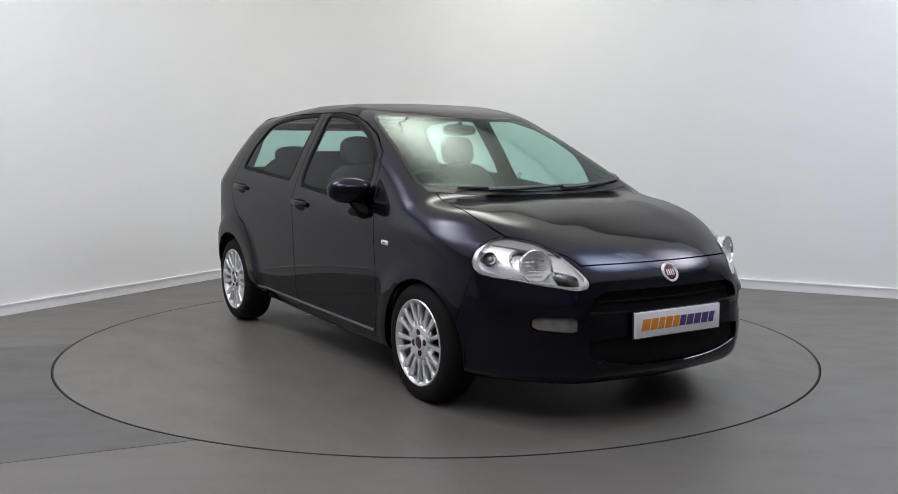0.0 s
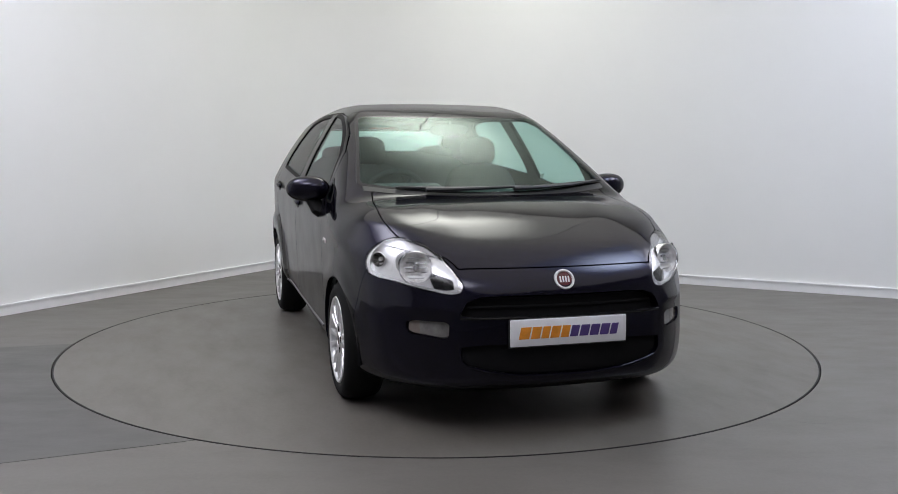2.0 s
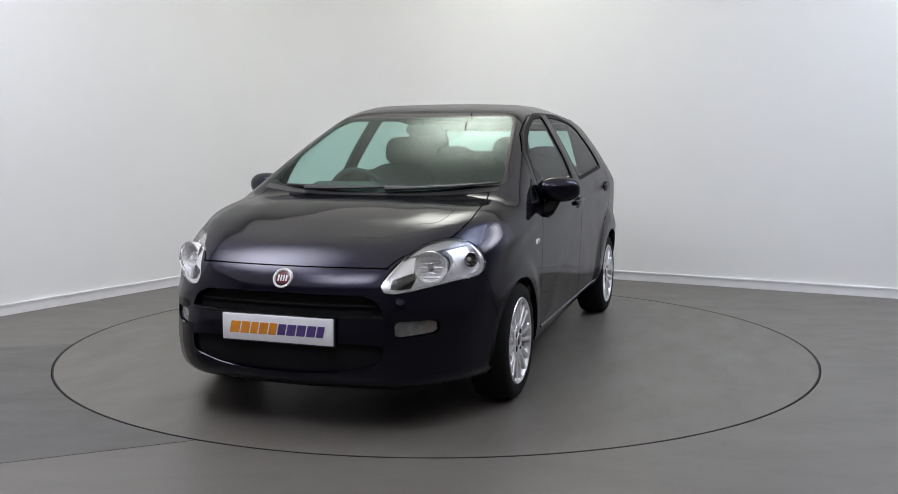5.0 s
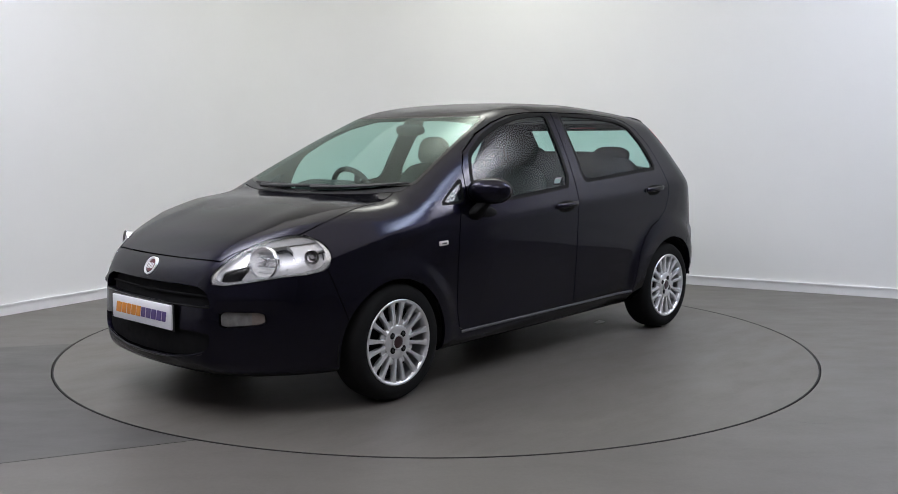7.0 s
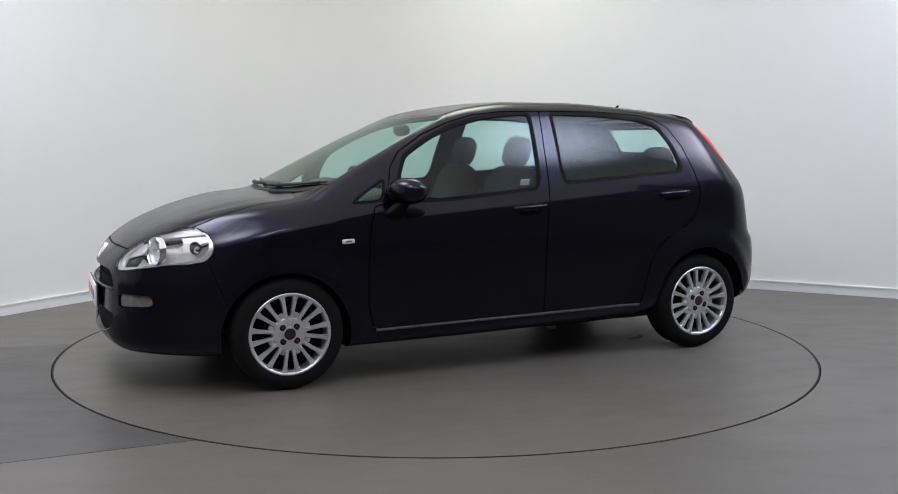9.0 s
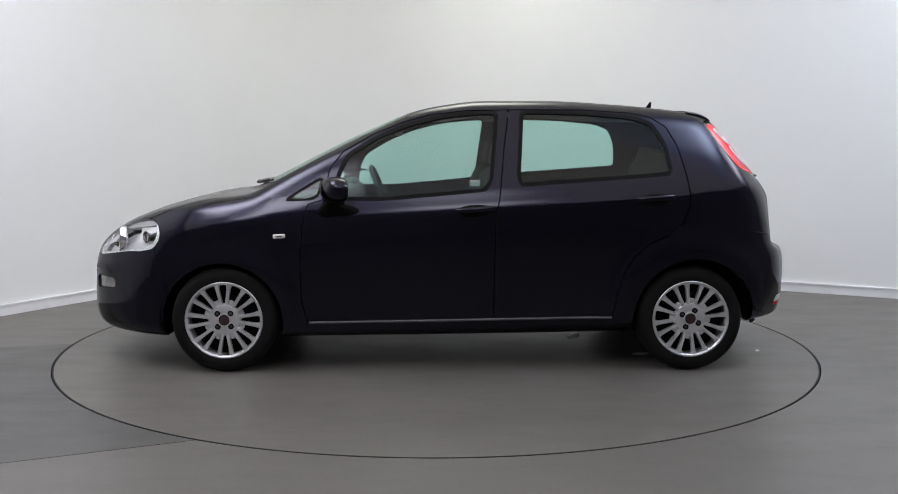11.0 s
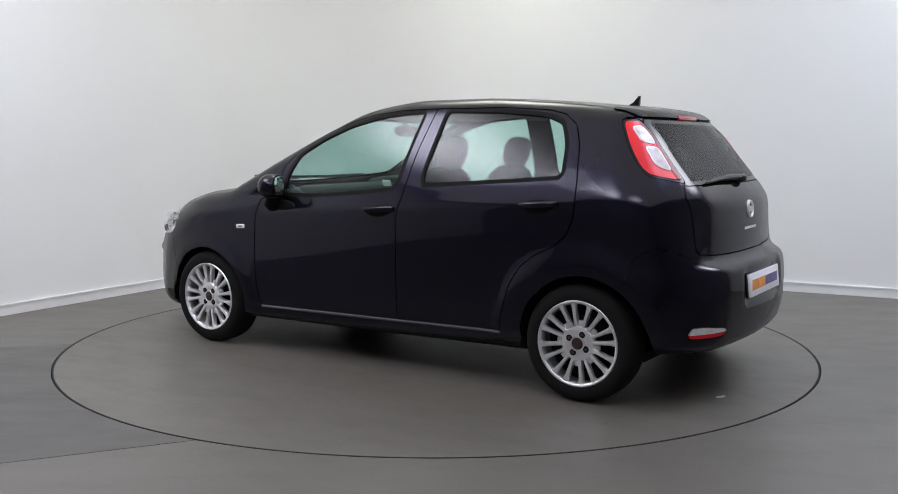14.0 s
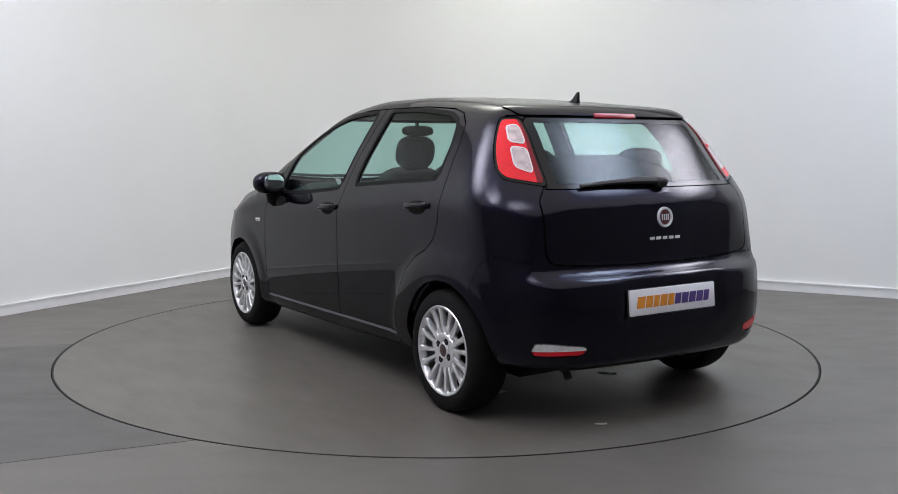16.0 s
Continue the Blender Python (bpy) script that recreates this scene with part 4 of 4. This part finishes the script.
def badge(parent, m, r):
    ring = part("badge_ring", lathe([(r * 0.74, 0.0), (r * 0.80, 0.007), (r * 0.95, 0.007), (r, 0.0), (r, -0.012), (r * 0.74, -0.012), (r * 0.74, 0.0)], m, 40), BADGE_SILVER, parent, "round chrome badge ring")
    part("badge_disc", lathe([(0.0, 0.003), (r * 0.6, 0.002), (r * 0.82, -0.001), (r * 0.82, -0.012), (0.0, -0.012)], m, 40), BADGE_RED, ring, "dark red badge")
    for k in range(4):
        part("badge_bar", boxed((r * 0.60, r * 0.15, 0.003), m @ pose(0, (k - 1.5) * r * 0.27, 0.0035), 0.0008, 1), BADGE_SILVER, ring)


def wheel_parts():
    """One wheel with its axis along y and its face towards +y, at the origin."""
    wheel = new("wheel")
    turn = pose(0, 0, 0, -90, 0, 0)
    prof = [(0.205, 0.085), (0.212, 0.093), (0.225, 0.096), (0.25, 0.095), (0.268, 0.086), (0.279, 0.070), (0.2845, 0.045), (0.2855, 0.02), (0.2855, -0.02),
            (0.2845, -0.045), (0.279, -0.070), (0.268, -0.086), (0.25, -0.094), (0.215, -0.092), (0.205, -0.085)]
    part("tyre", lathe(prof, turn, 64), RUBBER, wheel)
    prof = [(0.186, 0.060), (0.190, 0.080), (0.194, 0.0895), (0.199, 0.0935), (0.205, 0.0945), (0.2085, 0.091), (0.206, 0.075), (0.206, -0.08), (0.198, -0.08), (0.198, 0.05), (0.186, 0.060)]
    part("rim", lathe(prof, turn, 64), SILVER, wheel, "silver wheel rim")
    part("drum", lathe([(0.0, 0.02), (0.13, 0.02), (0.135, 0.01), (0.2, -0.02), (0.2, -0.06), (0.0, -0.06)], turn, 40), MATT, wheel, "dark brake behind the spokes")
    part("hub", lathe([(0.0, 0.076), (0.034, 0.077), (0.038, 0.080), (0.066, 0.083), (0.080, 0.080), (0.088, 0.070), (0.088, 0.056), (0.0, 0.05)], turn, 48), SILVER, wheel, "silver hub of the wheel trim")
    part("cap_ring", lathe([(0.028, 0.080), (0.030, 0.087), (0.036, 0.087), (0.039, 0.079), (0.028, 0.078), (0.028, 0.080)], turn, 32), SILVER, wheel)
    part("centre_cap", lathe([(0.0, 0.087), (0.020, 0.0865), (0.029, 0.083), (0.029, 0.075), (0.0, 0.075)], turn, 28), CAP_RED, wheel, "dark red centre cap")
    for k in range(4):
        m = turn @ pose(0.050 * math.cos(math.pi / 4 + k * math.pi / 2), 0.050 * math.sin(math.pi / 4 + k * math.pi / 2), 0)
        # no hole is cut: a black disc on the hub gives its shade
        part("bolt_hole_shade", lathe([(0.0, 0.0832), (0.0145, 0.0834), (0.0160, 0.0826), (0.016, 0.07), (0.0, 0.07)], m, 18), MATT, wheel, "flat black disc for the shade in a bolt hole")
        part("wheel_bolt", lathe([(0.0, 0.0850), (0.006, 0.0850), (0.008, 0.0838), (0.008, 0.07), (0.0, 0.07)], m, 6), DARK_METAL, wheel, "dull steel wheel bolt")
    spoke = pocket = None
    for k in range(16):
        # the spokes stand in pairs, each pair a little closer together
        pair = 1.3 if k % 2 else -1.3
        m = pose(0, 0, 0, 0, 22.5 * (k + 0.5) + pair, 0)
        if spoke is None:
            bm = bmesh.new()
            rows = []
            for r, hw, yo, yi in ((0.080, 0.0118, 0.079, 0.050), (0.098, 0.0100, 0.0835, 0.052), (0.125, 0.0100, 0.0855, 0.055), (0.150, 0.0112, 0.0865, 0.058),
                                  (0.172, 0.0130, 0.0875, 0.062), (0.186, 0.0160, 0.0885, 0.066), (0.198, 0.0235, 0.0905, 0.068)):
                rows.append([bm.verts.new(v) for v in ((-hw * 0.8, yi, r), (-hw, yo - 0.009, r), (-hw * 0.72, yo - 0.001, r), (0, yo + 0.0008, r), (hw * 0.72, yo - 0.001, r), (hw, yo - 0.009, r), (hw * 0.8, yi, r))])
            for a, b in zip(rows, rows[1:]):
                for i in range(7):
                    bm.faces.new((a[i], a[(i + 1) % 7], b[(i + 1) % 7], b[i]))
            bm.faces.new(rows[0])
            bm.faces.new(rows[-1][::-1])
            spoke = part("spoke", bm, SILVER, wheel)
            spoke.matrix_basis = m
        else:
            o = new("spoke", spoke.data)
            o.parent, o.matrix_basis = wheel, m
        if k % 2:
            continue
        # shallow web that joins the two spokes of a pair near the hub
        m = pose(0, 0, 0, 0, 22.5 * (k + 1.0), 0)
        if pocket is None:
            pocket = part("spoke_web", boxed((0.024, 0.016, 0.030), pose(0, 0.066, 0.097), 0.004, 2), SILVER, wheel, "shallow web between two spokes")
            pocket.matrix_basis = m
        else:
            o = new("spoke_web", pocket.data)
            o.parent, o.matrix_basis = wheel, m
    return wheel


def build_wheels():
    first = wheel_parts()
    first.parent = car
    places = [(FRONT_AXLE, 1), (REAR_AXLE, 1), (FRONT_AXLE, -1), (REAR_AXLE, -1)]
    first.matrix_basis = pose(FRONT_AXLE, 0.742, HUB, 0, 1, 0)
    for i, (x, sign) in enumerate(places[1:]):
        copy_thing(first, pose(x, sign * 0.742, HUB, 0, 17 + 37 * i, 0 if sign > 0 else 180))
    # wheel housings
    for x, sign in places:
        cx, r = (1.163, 0.34) if x > 0 else (-1.379, 0.347)
        m = pose(cx, sign * 0.80, 0.275, 90 * sign, 0, 0)
        bm = lathe([(r, 0.0), (r, 0.42), (0.02, 0.42)], m, 48)
        bmesh.ops.delete(bm, geom=[v for v in bm.verts if v.co.z < (0.275 if x < 0 and v.co.x < cx - 0.1 else 0.20)], context="VERTS")
        part("wheel_arch_liner", bm, MATT, car, "black wheel arch liner")


def build_details(fb, rb, tg):
    x = surface_x(0.1, 0.45)
    plate(fb, pose(x + 0.012, 0, 0.448, 0, 0, 0))
    x = surface_x(0, 0.658)
    badge(fb, pose(x + 0.003, 0, 0.657, 0, 62, 0), 0.046)
    x = surface_x(0.1, 0.545, False)
    plate(rb, pose(x - 0.012, 0.028, 0.545, 0, -6, 180))
    x = surface_x(0.0, 0.90, False)
    badge(tg, pose(x - 0.003, 0.0, 0.90, 0, -86, 0), 0.046)
    # model script as plain chrome bars
    for k in range(5):
        part("script_bar", boxed((0.004, 0.028, 0.013), pose(surface_x(0.04, 0.808, False) - 0.001, 0.078 - 0.039 * k, 0.808), 0.001, 1), BADGE_SILVER, tg, "small chrome bar" if k == 0 else "")
    # grille bar and slats
    for z in (0.55,):
        pts = [(surface_x(y, z) - 0.032, y, z) for y in np.linspace(-0.42, 0.42, 15)]
        part("grille_slat", tube(pts, 0.006, 8), MATT, fb)
    pts = [(surface_x(y, 0.508) - 0.001, y, 0.508) for y in np.linspace(-0.455, 0.455, 21)]
    part("grille_lip", tube(pts, 0.006, 8), GLOSS_BLACK, fb, "gloss black lip below the grille")
    for z in (0.30, 0.335, 0.37):
        pts = [(surface_x(y, z) - 0.032, y, z) for y in np.linspace(-0.38, 0.38, 13)]
        part("lower_grille_slat", tube(pts, 0.005, 8), MATT, fb)
    pts = [(surface_x(y, z) - 0.002, y, z) for y, z in ((v, 0.258 + 0.052 * abs(v / 0.43) ** 3) for v in np.linspace(-0.43, 0.43, 25))]
    part("lower_grille_lip", tube(pts, [0.003] + [0.007] * 23 + [0.003], 10), PAINT, fb, "painted lip below the lower grille")
    # rear wiper
    pts = [(surface_x(y, z, False) - 0.018, y, z) for y, z in ((-0.03, 1.060), (0.10, 1.062), (0.26, 1.057), (0.42, 1.044))]
    part("rear_wiper", tube(pts, [0.028, 0.026, 0.018, 0.010], 10, 0.6), BLACK, tg, "black rear wiper lying across the window")
    part("wiper_pivot", blob((0, 0, 0), (0.03, 0.035, 0.024), 2.3, 20, pose(surface_x(0, 1.04, False) - 0.012, -0.03, 1.053)), BLACK, tg)
    # high brake light and aerial
    x = surface_x(0, 1.358, False)
    part("brake_light", boxed((0.03, 0.26, 0.026), pose(x + 0.002, 0, 1.352, 0, 30, 0), 0.005), BRAKE_RED, tg, "narrow red high-level brake light")
    z = surface_z(-1.27, 0)
    bm = bmesh.new()
    pr = [(0.035, 0.0), (-0.035, 0.0), (-0.04, 0.055), (-0.03, 0.055), (-0.005, 0.022)]
    sides = [[bm.verts.new((-1.27 + a, s * (0.012 if b < 0.03 else 0.004), z - 0.004 + b)) for a, b in pr] for s in (-1, 1)]
    bm.faces.new(sides[0])
    bm.faces.new(sides[1][::-1])
    for i in range(5):
        bm.faces.new((sides[0][i], sides[0][(i + 1) % 5], sides[1][(i + 1) % 5], sides[1][i]))
    part("aerial", bm, GLOSS_BLACK, car, "small black fin aerial")
    # front wipers
    for pts in (((1.075, 0.10), (1.06, 0.22), (1.005, 0.45), (0.935, 0.62)), ((1.055, -0.36), (1.07, -0.2), (1.065, -0.02), (1.04, 0.2))):
        bm = tube([(x, y, surface_z(x, y) + 0.022) for x, y in pts], [0.016, 0.013, 0.010, 0.006], 8, 0.8)
        part("wiper", bm, BLACK, car, "black windscreen wiper arm")
    for pts in (((1.05, 0.14), (0.99, 0.42), (0.905, 0.655)), ((0.985, -0.50), (1.04, -0.2), (1.035, 0.16))):
        bm = tube([(x, y, surface_z(x, y) + 0.012) for x, y in pts], [0.007, 0.009, 0.006], 8)
        part("wiper_blade", bm, BLACK, car)
    # sills, exhaust, underside
    for sign in (1, -1):
        pts = [(x, sign * (surface_y(x, 0.27 - 0.014 * (x - 0.66)) + 0.001), 0.27 - 0.014 * (x - 0.66)) for x in np.linspace(0.70, -0.93, 14)]
        part("sill_strip", tube(pts, 0.007, 8), SATIN, car, "thin pale edge along the sill")
    part("exhaust_pipe", tube([(-1.55, 0.47, 0.265), (-1.72, 0.47, 0.26), (-1.80, 0.47, 0.235), (-1.82, 0.47, 0.205)], 0.018, 14), DARK_METAL, car, "dull steel exhaust pipe")
    bm = boxed((3.0, 1.15, 0.05), pose(-0.1, 0, 0.20), 0.01)
    part("floor_pan", bm, MATT, car, "dark underside")


def build_cabin():
    dash = bmesh.new()
    box(dash, (0.42, 1.30, 0.30), pose(0.68, 0, 0.80, 0, 12, 0), 0.06, 4)
    box(dash, (0.16, 0.42, 0.10), pose(0.60, -0.35, 0.955, 0, 10, 0), 0.04, 4)
    part("dashboard", dash, TRIM, car, "dark grey dashboard")
    # steering wheel on the right-hand side
    hub = pose(0.36, -0.36, 0.90, 0, -68, 0)
    bm = bmesh.new()
    ring = [(0.185 * math.cos(2 * math.pi * i / 40), 0.185 * math.sin(2 * math.pi * i / 40)) for i in range(41)]
    sw = part("steering_wheel", tube([hub @ Vector((a, b, 0)) for a, b in ring], 0.016, 10), TRIM, car, "dark grey steering wheel")
    part("steering_boss", blob((0, 0, 0), (0.075, 0.085, 0.03), 2.4, 24, hub), TRIM, sw)
    for a in (0, 120, 240):
        part("steering_spoke", tube([hub @ pose(0, 0, 0, 0, 0, a + 30) @ Vector((r, 0, 0)) for r in (0.06, 0.175)], 0.018, 10, 0.5), TRIM, sw)
    for y in (0.37, -0.37):
        seat = part("front_seat", blob((-0.06, y, 0.55), (0.27, 0.255, 0.11), 3.0, 32), SEAT, car, "dark grey cloth front seat")
        part("seat_back", blob((0, 0, 0.20), (0.085, 0.245, 0.29), 3.2, 32, pose(-0.20, y, 0.62, 0, -15, 0)), SEAT, seat)
        part("headrest", blob((0, 0, 0.575), (0.055, 0.118, 0.095), 2.8, 28, pose(-0.20, y, 0.62, 0, -15, 0)), SEAT, seat)
        for s in (-1, 1):
            part("headrest_post", tube([pose(-0.20, y + s * 0.05, 0.62, 0, -15, 0) @ Vector((0, 0, h)) for h in (0.44, 0.56)], 0.007, 8), DARK_METAL, seat)
    bench = part("rear_seat", blob((-0.98, 0, 0.56), (0.27, 0.62, 0.12), 3.4, 32), SEAT, car, "dark grey cloth rear bench")
    part("rear_seat_back", blob((0, 0, 0.24), (0.09, 0.62, 0.30), 3.6, 36, pose(-1.20, 0, 0.66, 0, -22, 0)), SEAT, bench)
    for y in (0.36, -0.36):
        part("rear_headrest", blob((0, 0, 0.515), (0.05, 0.14, 0.06), 2.8, 24, pose(-1.20, y, 0.66, 0, -20, 0)), SEAT, bench)
    part("parcel_shelf", boxed((0.36, 1.15, 0.03), pose(-1.55, 0, 0.985), 0.01), TRIM, car, "dark parcel shelf")
    part("cabin_floor", boxed((2.4, 1.3, 0.04), pose(-0.3, 0, 0.36), 0.01), TRIM, car)
    m = pose(0.24, 0, 1.305, 0, 8, 0)
    part("rear_view_mirror", blob((0, 0, 0), (0.022, 0.115, 0.034), 2.8, 24, m), BLACK, car, "black interior mirror")
    part("mirror_stalk", tube([(0.24, 0, 1.31), (0.25, 0, 1.36)], 0.012, 10), BLACK, car)
    part("window_card", boxed((0.055, 0.003, 0.036), pose(-0.19, surface_y(-0.19, 1.015) - 0.014, 1.015, -25, 0, 0), 0.001, 1), PAPER, car, "small white card inside the side window")


fb, rb, tg = build_body()
build_wheels()
build_details(fb, rb, tg)
build_cabin()


# ---- scraps on the turntable ----
def scrap(x, y, turn, a, b):
    bm = bmesh.new()
    pr = [(-a, -b), (a * 0.7, -b * 0.8), (a, b * 0.2), (a * 0.2, b), (-a * 0.8, b * 0.6)]
    for z in (0.0, 0.002):
        bm.faces.new([bm.verts.new((p, q, z)) for p, q in pr])
    lo, hi = list(bm.verts)[:5], list(bm.verts)[5:]
    for i in range(5):
        bm.faces.new((lo[i], lo[(i + 1) % 5], hi[(i + 1) % 5], hi[i]))
    ob = part("paper_scrap", bm, TAPE, None, smooth=False)
    return tagged(ob, "flat pale paper scrap on the turntable", "paper scrap"), pose(x, y, 0.0006, 0, 0, turn)


SCRAPS = [scrap(*place) for place in ((-1.19, 0.415, 10, 0.06, 0.03), (-0.87, -0.095, 70, 0.09, 0.035), (-1.22, -0.30, 30, 0.05, 0.02), (-0.77, -0.34, 0, 0.04, 0.015), (-1.90, 0.347, 60, 0.03, 0.012))]


def motions():
    """The turntable carries the car and the scraps round."""
    turns = [(t, pose(0, 0, 0, 0, 0, a)) for t, a in TURN]
    walk(table, turns)
    walk(car, turns)
    for ob, at in SCRAPS:
        walk(ob, [(t, m @ at) for t, m in turns])


motions()
